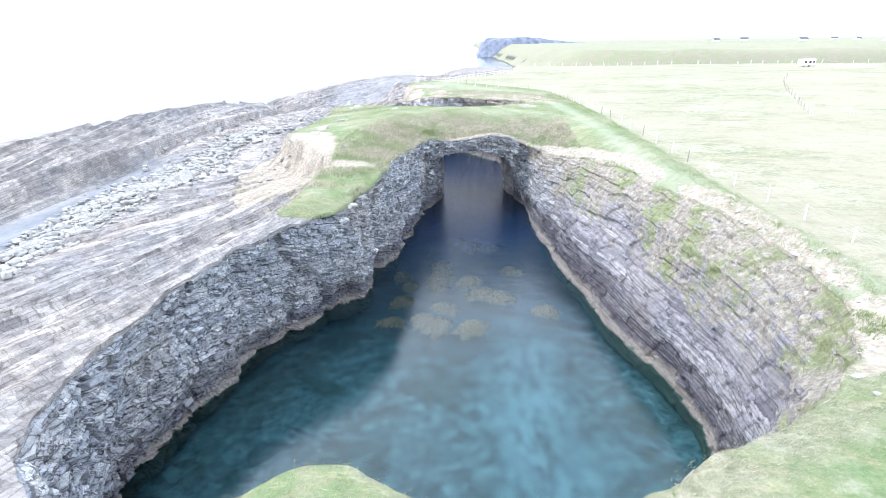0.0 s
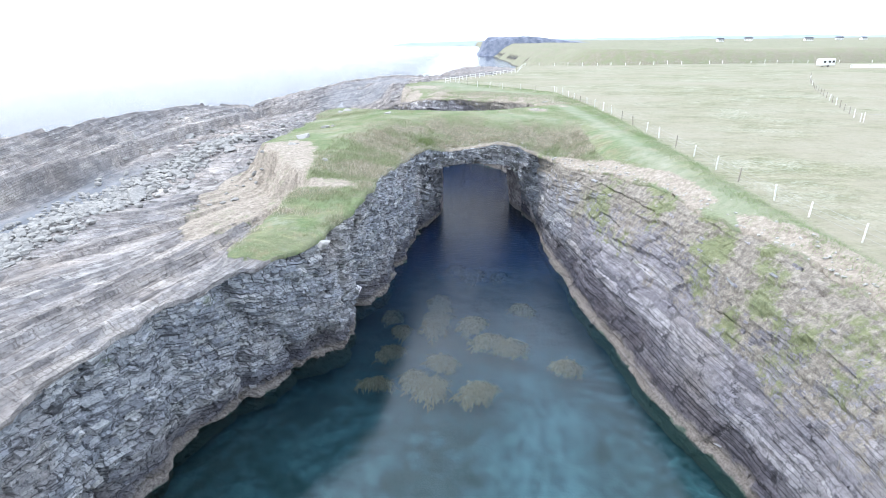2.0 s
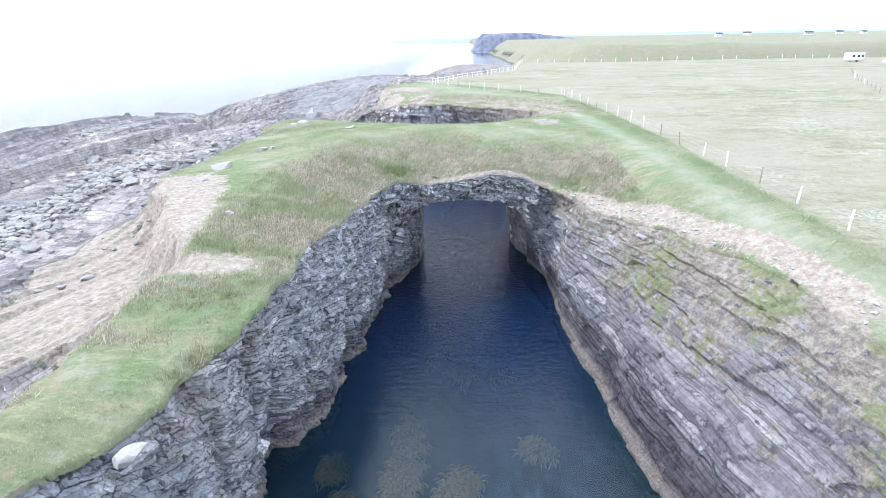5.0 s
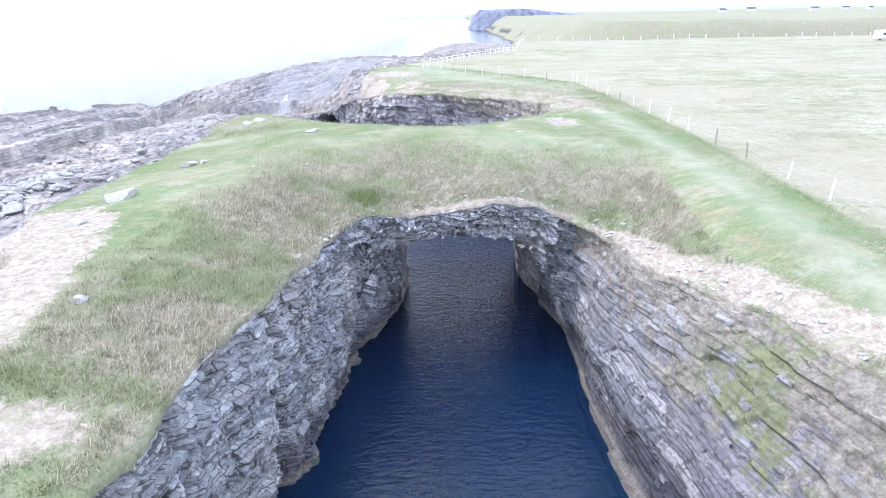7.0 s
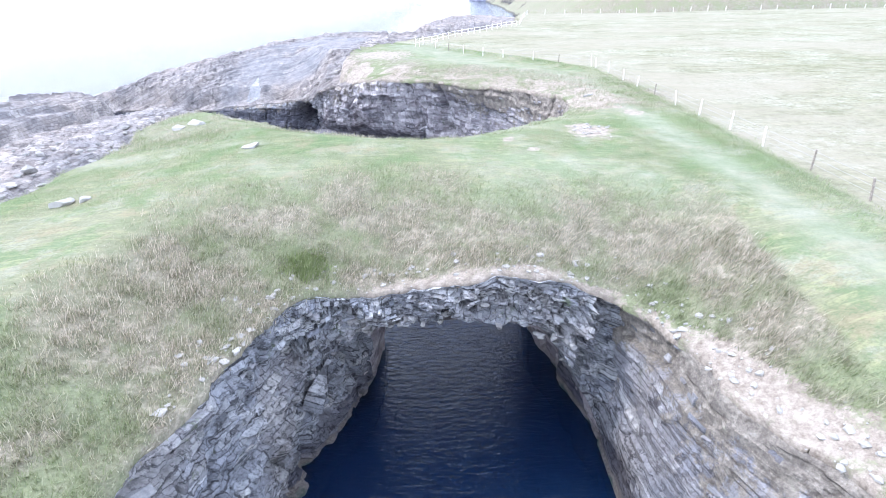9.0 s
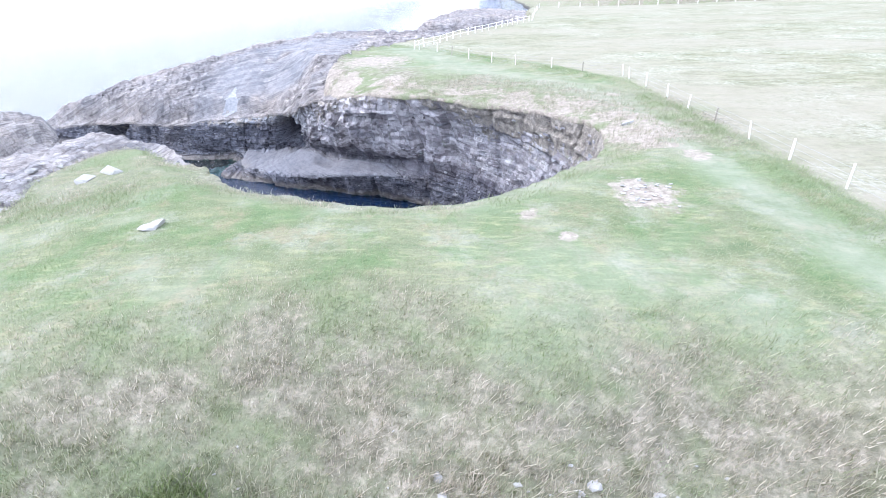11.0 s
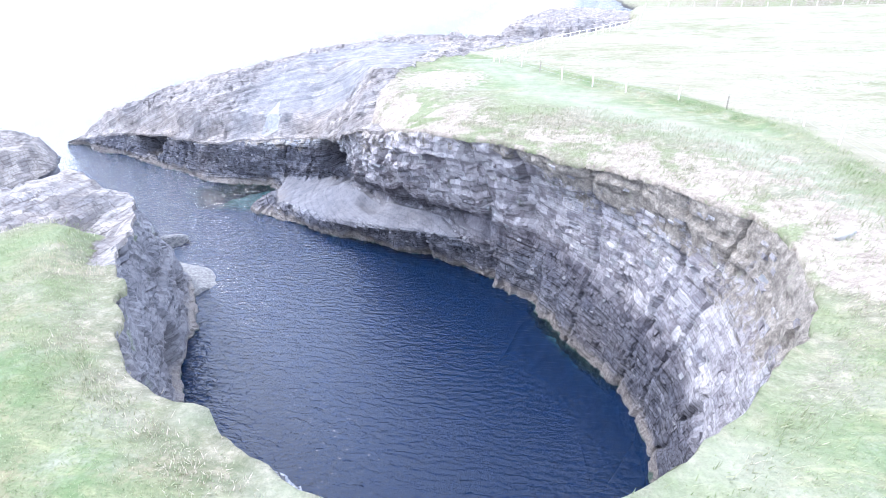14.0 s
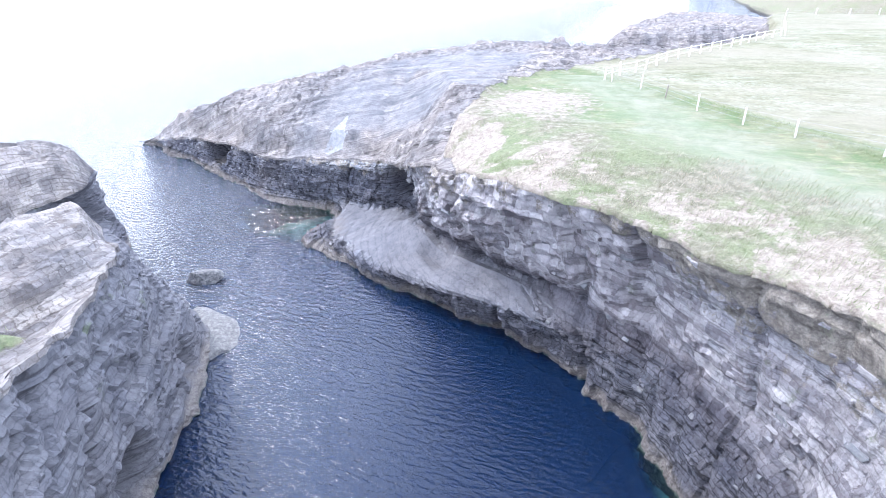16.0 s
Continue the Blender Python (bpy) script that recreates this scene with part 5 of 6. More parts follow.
def build_far_land():
    """The shore across the bay: low banks, fields, a dark headland and hills, both with haze in their colours."""
    gx = spaced(-100, 900, 14, -100, 3500, 1.15)
    gy = spaced(290, 420, 5, 290, 4500, 1.1)
    X, Y = np.meshgrid(gx, gy)
    Z = far_height(X, Y)
    ob = mesh_object("far_shore", np.stack([X.ravel(), Y.ravel(), Z.ravel()], 1), grid_faces(*X.shape), LAND, True)
    z2 = np.stack([0.9 + 0 * X.ravel(), 0.55 * ((Z < 6) & (Z > -2)).ravel(), 0 * X.ravel(), 1 + 0 * X.ravel()], 1)
    z2[:, 3] = 0
    point_layer(ob, "zone2", z2)
    dry = np.clip(0.65 + 0.6 * fbm(X * 0.01, Y * 0.02, 0 * X, 4), 0, 1).ravel()
    bank = ((Z < 17.5) & (Z > 3)).ravel()
    point_layer(ob, "zone", np.stack([0.35 * bank, np.maximum(dry, 0.8 * bank), 0 * dry, 1 + 0 * dry], 1))
    bed_place(ob, X, Z)
    tagged(ob, "low grassy banks and pale fields across the bay", "land", kind="structure")
    # headland with dark cliffs about a kilometre off
    gx, gy = np.arange(0, 700, 9.0), np.arange(960, 1500, 9.0)
    X, Y = np.meshgrid(gx, gy)
    e = smooth(0, 22, X - 24 - 0.06 * (Y - 960) + 14 * fbm(X * 0.01, Y * 0.015, 0 * X, 4)) * smooth(0, 26, Y - 990 - 0.10 * X + 30 * fbm(X * 0.012, 0 * X, 0 * X, 3))
    Z = -3 + e * (33 + 5 * fbm(X * 0.01, Y * 0.01, 0 * X, 4) - 12 * smooth(110, 260, X))
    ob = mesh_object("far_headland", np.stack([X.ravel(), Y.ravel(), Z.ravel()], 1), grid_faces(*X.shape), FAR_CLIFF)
    tagged(ob, "distant dark cliff headland across the sea", "headland", kind="structure")
    # blue hills on the skyline
    gx = np.linspace(-600, 3600, 160)
    rows = []
    for k, f in enumerate((0, 0.5, 1.0, 0.6)):
        rows.append(np.stack([gx, 4300 + 160 * k + 0 * gx, -4 + f * (26 + 24 * smooth(-500, 1500, gx) + 16 * fbm(gx * 0.003, 0 * gx + 3, 0 * gx, 4)) * smooth(-600, -350, gx)], 1))
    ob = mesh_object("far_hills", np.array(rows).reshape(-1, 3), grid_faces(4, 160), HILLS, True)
    tagged(ob, "pale hills on the horizon beyond the sea", "hills", kind="structure")





# ---------------------------------------------------------------- small stones, boulders, slabs
def ground_at(x, y):
    z = land_height(np.atleast_1d(np.array(x, float)), np.atleast_1d(np.array(y, float)))[0]
    return z


def ball(subdivisions):
    bm = bmesh.new()
    bmesh.ops.create_icosphere(bm, subdivisions=subdivisions, radius=1.0)
    v = np.array([p.co[:] for p in bm.verts])
    f = np.array([[p.index for p in q.verts] for q in bm.faces])
    bm.free()
    return v, f


BALL1, BALL2, BALL3 = ball(1), ball(2), ball(3)


def stone_shape(base, size, seed, blunt=3.4, rough=0.16, turn=None):
    """A worn block: a ball pressed towards a box, chipped and roughened."""
    v = base[0].copy()
    r = np.random.RandomState(seed)
    v = v / (np.abs(v) ** blunt).sum(1, keepdims=True) ** (1 / blunt)
    for _ in range(11):
        a = r.normal(size=3)
        a /= np.linalg.norm(a)
        over = np.maximum(v @ a - r.uniform(0.5, 0.85), 0)
        v = v - over[:, None] * a
    v = v * (1 + rough * fbm(v[:, 0] * 1.7 + seed, v[:, 1] * 1.7, v[:, 2] * 1.7, 3)[:, None])
    v = v * np.array(size) / 2
    t = r.uniform(0, 6.3) if turn is None else math.radians(turn)
    c, s = math.cos(t), math.sin(t)
    return np.stack([v[:, 0] * c - v[:, 1] * s, v[:, 0] * s + v[:, 1] * c, v[:, 2]], 1)


def boulder(name, x, y, size, label, group, seed, base=BALL3, sink=0.3, z=None, material=BOULDER, turn=None, blunt=3.4):
    v = stone_shape(base, size, seed, blunt, 0.16, turn)
    ob = mesh_object(name, v, base[1], material)
    gz = ground_at(x, y)[0] if z is None else z
    ob.matrix_world = pose(x, y, gz + size[2] * (0.5 - sink))
    return tagged(ob, label, "rock", group)


def band(y):
    """Middle and half width of the drift of stones in the gully."""
    return np.interp(y, [15, 37, 45, 55, 63, 72, 80, 90], [-31.5, -33.2, -34.5, -36, -36, -35.5, -33, -30]), np.interp(y, [15, 37, 45, 55, 63, 72, 80, 90], [1.6, 2.2, 3.0, 4.2, 5.0, 5.4, 3.0, 1.4])


def build_stones():
    r = np.random.RandomState(4)
    # the loose drift, too many to count
    verts, faces, n = [], [], 0
    count = 5200
    ys = r.uniform(14, 92, count * 2)
    mid, half = band(ys)
    xs = mid + half * np.clip(r.normal(size=count * 2) * 0.5, -1.15, 1.15)
    xs, ys = np.concatenate([xs[:count], r.uniform(-44, -20, 330)]), np.concatenate([ys[:count], r.uniform(60, 108, 330)])
    keep = ~((xs > -21) & (ys > 74))
    xs, ys = xs[keep], ys[keep]
    zs = ground_at(xs, ys)
    for i, (x, y, z) in enumerate(zip(xs, ys, zs)):
        s = 0.28 + 0.65 * r.rand() ** 2.5
        size = s * np.array([1.3, 1.0, 0.75]) * r.uniform(0.75, 1.25, 3)
        base = BALL1
        v = stone_shape(base, size, i % 97, 3.0, 0.15) + np.array([x, y, z + 0.22 * s])
        verts.append(v)
        faces.append(base[1] + n)
        n += len(v)
    ob = mesh_object("beach_stones", np.vstack(verts), np.vstack(faces), PEBBLE)
    tagged(ob, "drift of pale grey rounded stones lying in the rock gully", "stones", kind="stuff")
    # boulders that stand out
    big = [(-31.4, 65.3, 3.2, 2.6, 1.9), (-34.6, 45.6, 2.2, 1.6, 1.1), (-28.9, 83.2, 2.2, 1.6, 1.2), (-39.5, 94.6, 2.2, 1.7, 1.7), (-30.5, 78.0, 1.6, 1.2, 0.9), (-37.5, 69.5, 1.5, 1.1, 0.8), (-33.6, 71.2, 1.4, 1.2, 0.8), (-35.2, 58.4, 1.5, 1.1, 0.8),
           (-30.2, 60.2, 1.3, 1.0, 0.7), (-33.3, 52.2, 1.3, 0.9, 0.7), (-32.0, 74.6, 1.5, 1.2, 1.0), (-38.8, 63.0, 1.2, 1.0, 0.7), (-28.2, 88.2, 1.5, 1.1, 0.8), (-26.4, 86.0, 1.1, 0.9, 0.6)]
    for i, (x, y, a, b, c) in enumerate(big):
        boulder("boulder", x, y, (a, b, c), "large pale grey angular boulder among beach stones", "boulders on the rock shelf", 200 + i)
    for i in range(26):
        y = r.uniform(40, 88)
        m, h = band(np.array([y]))
        boulder("boulder", float(m[0] + h[0] * r.uniform(-0.9, 0.9)), y, tuple(r.uniform(0.7, 1.2) * np.array([1.25, 1.0, 0.7])), "grey weathered boulder lying on smaller beach stones", "boulders on the rock shelf", 300 + i, BALL2)
    # slabs lying on the turf
    for i, (x, y, a, b, c, text) in enumerate(((-17.4, 78.4, 2.5, 1.5, 0.9, "flat pale limestone slab half sunk in green turf"), (-16.4, 85.6, 1.3, 1.0, 0.6, "small pale rock in a tuft of grass"), (-15.4, 86.1, 1.0, 0.7, 0.45, "small pale rock in a tuft of grass"),
                                               (-17.3, 73.6, 1.7, 0.8, 0.35, "thin pale stone slab level with the turf"), (-8.8, 93.2, 1.3, 0.9, 0.45, "small mossy rock in short turf"), (-16.8, 103.6, 2.1, 1.1, 0.7, "pale rock outcrop on the grassy point"),
                                               (-17.6, 102.2, 1.4, 0.9, 0.5, "pale rock outcrop on the grassy point"), (-11.8, 65.0, 0.9, 0.7, 0.4, "small grey stone on the turf"), (-7.4, 44.9, 1.2, 0.8, 0.6, "grey block at the brink of the pool"),
                                               (16.6, 111.2, 1.3, 0.6, 0.35, "pale flat stone on the worn rim of the pit"))):
        boulder("rock_slab", x, y, (a, b, c), text, "rocks on the turf", 400 + i, BALL3, 0.42, None, LIMESTONE)
    # broken stone on the bare patch by the path
    for i in range(26):
        x, y = 13.3 + r.normal() * 0.9, 96.2 + r.normal() * 1.1
        s = r.uniform(0.14, 0.30)
        boulder("paving_stone", x, y, (s * 1.4, s, 0.12), "flat pale stone bedded in a bare patch of turf", "stones of the bare patch", 500 + i, BALL1, 0.3, None, LIMESTONE)
    # broken rock along the brinks
    verts, faces, n = [], [], 0
    line = POOL_RIM[(POOL_RIM[:, 1] > 20) & (POOL_RIM[:, 0] > -4.4)]
    line = np.vstack([line] * 3 + [line[(line[:, 1] > 62) & (line[:, 0] > -5)]] * 4)
    line = line[:, :3] + ragged(line[:, 0], line[:, 1])
    px, py = line[:, 0] + r.normal(size=len(line)) * 0.9, line[:, 1] + r.normal(size=len(line)) * 0.9
    keep = ~inside(POOL_RIM, px, py)
    px, py = px[keep], py[keep]
    for k, (x, y, z) in enumerate(zip(px, py, ground_at(px, py))):
        s = 0.08 + 0.30 * r.rand() ** 3
        v = stone_shape(BALL1, s * np.array([1.4, 1.0, 0.6]), k % 89, 4.5, 0.2) + np.array([x, y, z + 0.05 * s])
        verts.append(v)
        faces.append(BALL1[1] + n)
        n += len(v)
    ob = mesh_object("rim_rubble", np.vstack(verts), np.vstack(faces), LIMESTONE)
    tagged(ob, "loose broken rock along the brink of the cliffs", "stones", kind="stuff")
    # broken blocks that hang from the lintel of the bridge
    lintel = bpy.data.objects["arch_face"]
    for i in range(40):
        x = r.uniform(-2.2, 9.4)
        low = float(np.interp(x, [-2.5, -1.4, 0.8, 3.6, 6.2, 8.2, 9.6], [5.8, 7.9, 8.7, 8.9, 8.8, 8.0, 5.6]))
        z = low + abs(r.normal()) * 0.75
        s = r.uniform(0.18, 0.46)
        ob = mesh_object("block", stone_shape(BALL2, s * np.array([1.5, 0.8, 0.7]), 640 + i % 23, 9.0, 0.06), BALL2[1], BOULDER)
        ob.parent = lintel
        ob.location = (x, 79.95 + 0.15 * r.normal(), min(z, 10.7))
    # rocks awash in the channel
    boulder("skerry", -30.6, 131.2, (3.4, 1.9, 1.6), "low wet rock awash in the channel", "rocks in the channel", 601, BALL3, 0.40, 0.0, WET_STONE, 35, 2.6)
    boulder("skerry", -25.0, 125.6, (10.5, 3.8, 1.5), "wet grey slab at the foot of the stack", "rocks in the channel", 602, BALL3, 0.52, 0.0, WET_STONE, -38, 4.5)
    boulder("skerry", -9.5, 232.5, (3.0, 2.0, 1.2), "dark rock awash off the far point", "rocks in the channel", 603, BALL2, 0.35, 0.0, WET_STONE)


def build_scree():
    """A narrow fan of white stones that has run down the slab behind the channel."""
    v = np.linspace(0, 1, 16)[:, None]
    w = np.linspace(-1, 1, 7)[None, :]
    half = 0.22 + 1.5 * v ** 1.2
    x = -27.6 - 0.2 * v + half * w
    y = 152.2 - 3.0 * v + 0.2 * w
    z = ground_at(x.ravel(), y.ravel()).reshape(x.shape) + 0.10 - 0.16 * np.abs(w) + 0.05 * fbm(x * 3, y * 3, 0 * x, 3)
    ob = mesh_object("scree", np.stack([x, y, z], -1).reshape(-1, 3), grid_faces(16, 7)[:, ::-1], SCREE)
    tagged(ob, "narrow white scree run on the sloping grey slab", "scree", kind="stuff")


# ---------------------------------------------------------------- fences
def post_mesh(name, w, h):
    bm = bmesh.new()
    box(bm, -w / 2, w / 2, -w / 2, w / 2, -0.25, h, 0.012)
    for v in bm.verts:
        if v.co.z > h - 0.05:
            v.co.z += 0.03 if v.co.x > 0 else -0.01
        v.co.x *= 1 - 0.08 * max(v.co.z, 0)
    me = bpy.data.meshes.new(name)
    bm.to_mesh(me)
    bm.free()
    return me


def stretch(name, verts, faces, material, root):
    me = bpy.data.meshes.new(name)
    me.from_pydata([tuple(v) for v in verts], [], faces)
    me.materials.append(material)
    ob = new(name, me)
    ob.parent = root
    return ob


def fence(line, spacing, label, white=0.5, wires=3, rail=False, h=1.15, w=0.10, seed=1):
    r = np.random.RandomState(seed)
    p = np.array(line, float)
    s = np.concatenate([[0], np.cumsum(np.hypot(*np.diff(p, axis=0).T))])
    at = np.arange(0, s[-1], spacing)
    at = at + r.normal(size=len(at)) * 0.18
    x, y = np.interp(at, s, p[:, 0]), np.interp(at, s, p[:, 1])
    z = ground_at(x, y)
    root = tagged(new("fence"), label, "fence")
    root.location = (x[0], y[0], z[0])
    grey, pale = post_mesh("post", w, h), post_mesh("post", w * 1.05, h * 1.05)
    grey.materials.append(POST_GREY)
    pale.materials.append(POST_WHITE)
    tops = []
    for i in range(len(x)):
        ob = new("post", pale if r.rand() < white else grey)
        ob.parent = root
        lean = pose(x[i] - x[0], y[i] - y[0], z[i] - z[0], r.normal() * 3.0, r.normal() * 3.0, r.uniform(0, 90)) @ Matrix.Diagonal((1, 1, r.uniform(0.86, 1.08), 1))
        ob.matrix_basis = lean
        tops.append((x[i] - x[0], y[i] - y[0], z[i] - z[0]))
    for k in range(wires):
        verts, faces = [], []
        hh, rad = (h * (0.92 - 0.3 * k), 0.007) if not rail else (h * (0.9 - 0.45 * k), 0.05)
        for a, b in zip(tops[:-1], tops[1:]):
            a, b = np.array(a) + [0, 0, hh], np.array(b) + [0, 0, hh]
            side = np.cross(b - a, [0, 0, 1])
            side /= np.linalg.norm(side) / rad
            up = np.array([0, 0, rad])
            n = len(verts)
            for q in (a, b):
                verts += [q + side, q + up, q - side, q - up]
            faces += [(n + j, n + (j + 1) % 4, n + 4 + (j + 1) % 4, n + 4 + j) for j in range(4)]
            if rail:
                stretch("rail", verts, faces, POST_WHITE, root)
                verts, faces = [], []
        if not rail:
            stretch("wire", verts, faces, WIRE, root)
    return root


def build_fences():
    fence([(26.6, 30), (25.7, 41), (24.9, 53), (24.3, 72), (23.6, 89), (22.9, 105), (22.3, 120), (21.6, 130.5)], 4.5, "weathered wooden posts with sagging wire along the meadow edge", 0.8)
    fence([(21.6, 131), (18.8, 132.6), (15.9, 135.3), (12.9, 138.3), (9.4, 141.4), (5.6, 146.5), (2.4, 152.6), (-1.4, 157.4)], 4.4, "grey fence posts curving round the head of the pit", 0.75, seed=2)
    fence([(-2.0, 157.4), (0.9, 163.2), (3.9, 172), (8.0, 180.5), (12.7, 189.6), (17.2, 199), (21.4, 206)], 3.1, "white post-and-rail fence beside the coastal track", 1.0, 2, True, 1.2, 0.16, 3)
    fence([(21.4, 206), (25, 230), (30, 258)], 5.0, "pale fence posts at the far end of the meadow", 0.8, seed=4)
    fence([(30, 258), (70, 256), (140, 262), (200, 252)], 6.0, "row of pale posts along the bay side of the meadow", 0.9, h=1.3, w=0.2, seed=5)
    fence([(96, 168), (84, 148), (75, 131), (66, 112), (58, 95), (54, 86)], 4.0, "leaning fence posts across the inland field", 0.3, h=1.1, w=0.10, seed=6)
    fence([(54, 86), (75, 84), (110, 86)], 5.5, "leaning fence posts across the inland field", 0.3, h=1.1, w=0.10, seed=7)


# ---------------------------------------------------------------- grass and weed
def blades(name, xs, ys, heights, material, label, per=6, seed=0, spread=0.16, width=0.035, lean=0.5):
    r = np.random.RandomState(seed)
    zs = ground_at(xs, ys)
    n = len(xs) * per
    x = np.repeat(xs, per) + r.normal(size=n) * spread
    y = np.repeat(ys, per) + r.normal(size=n) * spread
    z = np.repeat(zs, per) - 0.04
    h = np.repeat(heights, per) * r.uniform(0.6, 1.2, n)
    a = r.uniform(0, 6.283, n)
    wind = np.array([0.5, -0.25])
    w = width * (0.7 + 0.6 * r.rand(n))
    tx = x + (np.cos(a) * 0.6 + wind[0]) * h * lean * r.rand(n)
    ty = y + (np.sin(a) * 0.6 + wind[1]) * h * lean * r.rand(n)
    b = a + 1.57
    v = np.empty((n, 3, 3))
    v[:, 0] = np.stack([x - np.cos(b) * w, y - np.sin(b) * w, z], 1)
    v[:, 1] = np.stack([x + np.cos(b) * w, y + np.sin(b) * w, z], 1)
    v[:, 2] = np.stack([tx, ty, z + h], 1)
    ob = mesh_object(name, v.reshape(-1, 3), np.arange(n * 3).reshape(-1, 3), material)
    return tagged(ob, label, "grass", kind="stuff")


def turf_noise(x, y):
    return fbm(x * 0.35, y * 0.35, 5.0 + 0 * x, 3)


def build_grass():
    r = np.random.RandomState(9)
    # candidates over the turf, sorted into cover by the zones
    x, y = r.uniform(-22, 23, 150000), r.uniform(12, 134, 150000)
    ok = ~(inside(POOL_RIM, x, y) | inside(PIT_RIM, x, y))
    x, y = x[ok], y[ok]
    z, turf, td, rim, s = land_height(x, y)
    zone, zone2 = zones(x, y, turf, rim, td)
    ok = (turf > 0.85) & (zone[:, 0] < 0.45) & (rim > np.where(y > 90, 1.0, 0.2))
    dry = ok & (y < 100) & (y > 40) & (x < 19) & (zone[:, 1] > 0.05) & (r.rand(len(x)) < zone[:, 1] ** 1.3 * 0.7)
    i = np.nonzero(dry)[0][:9500]
    low = y[i] > 82
    low[:4200] = True
    a, b = i[low], i[~low]
    blades("dry_grass", x[a], y[a], 0.12 + 0.16 * r.rand(len(a)), STRAW, "bleached grass bending along the brink", 12, 1, 0.36, 0.017, 1.4)
    blades("grass_tussocks", x[b], y[b], 0.20 + 0.26 * r.rand(len(b)), STRAW, "rank tussocks of long bleached grass", 16, 4, 0.20, 0.02, 1.4)
    far = (turf > 0.85) & (y > 104) & (zone[:, 1] > 0.2) & (rim > 0.3) & (r.rand(len(x)) < zone[:, 1])
    i = np.nonzero(far)[0][:2600]
    blades("rim_grass", x[i], y[i], 0.12 + 0.20 * r.rand(len(i)), STRAW, "thin dry grass on the slope above the pit", 9, 5, 0.25, 0.015, 1.4)
    green = ok & ~dry & (zone[:, 2] < 0.3) & ((rim < 2.6) | ((y > 84) & (y < 104)))
    i = np.nonzero(green)[0][:13000]
    blades("short_grass", x[i], y[i], 0.05 + 0.08 * r.rand(len(i)), BLADES, "short green turf grass on the clifftop", 11, 2, 0.30, 0.014, 1.6)


    # a bright clump at the brink of the bridge
    cx, cy = -2.5 + 0.45 * r.normal(size=70), 80.6 + 0.35 * r.normal(size=70)
    blades("grass_clump", cx, cy, 0.16 + 0.22 * r.rand(70), CLUMP, "bright green clump of plants at the brink of the bridge", 26, 6, 0.14, 0.03, 1.0)
    # rank green growth on the crumbling inland rim of the pool
    gx, gy = r.uniform(20.0, 24.0, 900), r.uniform(22, 38, 900)
    ok = (turf_noise(gx, gy) > 0.05) & ~inside(POOL_RIM, gx, gy)
    blades("rim_weeds", gx[ok], gy[ok], 0.10 + 0.16 * r.rand(ok.sum()), CLUMP, "rank green weeds on the crumbling rim of the pool", 16, 7, 0.22, 0.03, 1.2)
    # the grassy bank beside the fence
    by = r.uniform(26, 150, 1700)
    bx = np.interp(by, [0, 60, 100, 128, 136, 150, 160], [23.6, 22.9, 21.6, 20.4, 15.6, 5.2, -1.0]) + 0.6 * r.normal(size=1700)
    blades("bank_grass", bx, by, 0.08 + 0.14 * r.rand(1700), BLADES, "rank green grass on the old field bank", 14, 3, 0.3, 0.02, 1.2)


def kelp_patch(x, y, rx, ry, seed, turn):
    """A bush of long ribbons: a tight heart, ends that fan out with the drift of the water."""
    r = np.random.RandomState(seed)
    verts, faces = [], []
    for k in range(int(700 + 420 * rx * ry)):
        a, q = r.uniform(0, 6.283), r.rand() ** 0.55
        q *= 0.72 + 0.4 * math.sin(3 * a + seed) * math.sin(5 * a + 2 * seed)
        px, py = 1.15 * q * rx * math.cos(a), 1.15 * q * ry * math.sin(a)
        ang = turn + 1.1 * r.normal()
        length, w = r.uniform(0.2, 0.62), r.uniform(0.03, 0.075)
        cx, cy, n = px, py, len(verts)
        lift = r.uniform(-0.25, 0.05) - 0.35 * q * q
        for j in range(6):
            f = j / 5
            ang += r.normal() * 0.28
            cx += math.cos(ang) * length / 5
            cy += math.sin(ang) * length / 5
            ww = w * (0.45 + 0.9 * f - 1.2 * f * f) * (1 + 0.25 * math.sin(11 * f + k))
            cz = lift + 0.16 * math.sin(3.1 * f) - 0.12 * f
            verts += [(cx - math.sin(ang) * ww, cy + math.cos(ang) * ww, cz), (cx + math.sin(ang) * ww, cy - math.cos(ang) * ww, cz + 0.04)]
        faces += [(n + 2 * j, n + 2 * j + 1, n + 2 * j + 3, n + 2 * j + 2) for j in range(5)]
    ob = mesh_object("kelp_patch", verts, faces, KELP, True)
    ob.location = (x, y, -0.42)
    return tagged(ob, "floating patch of golden-brown kelp just under the surface", "seaweed", "kelp in the pool")


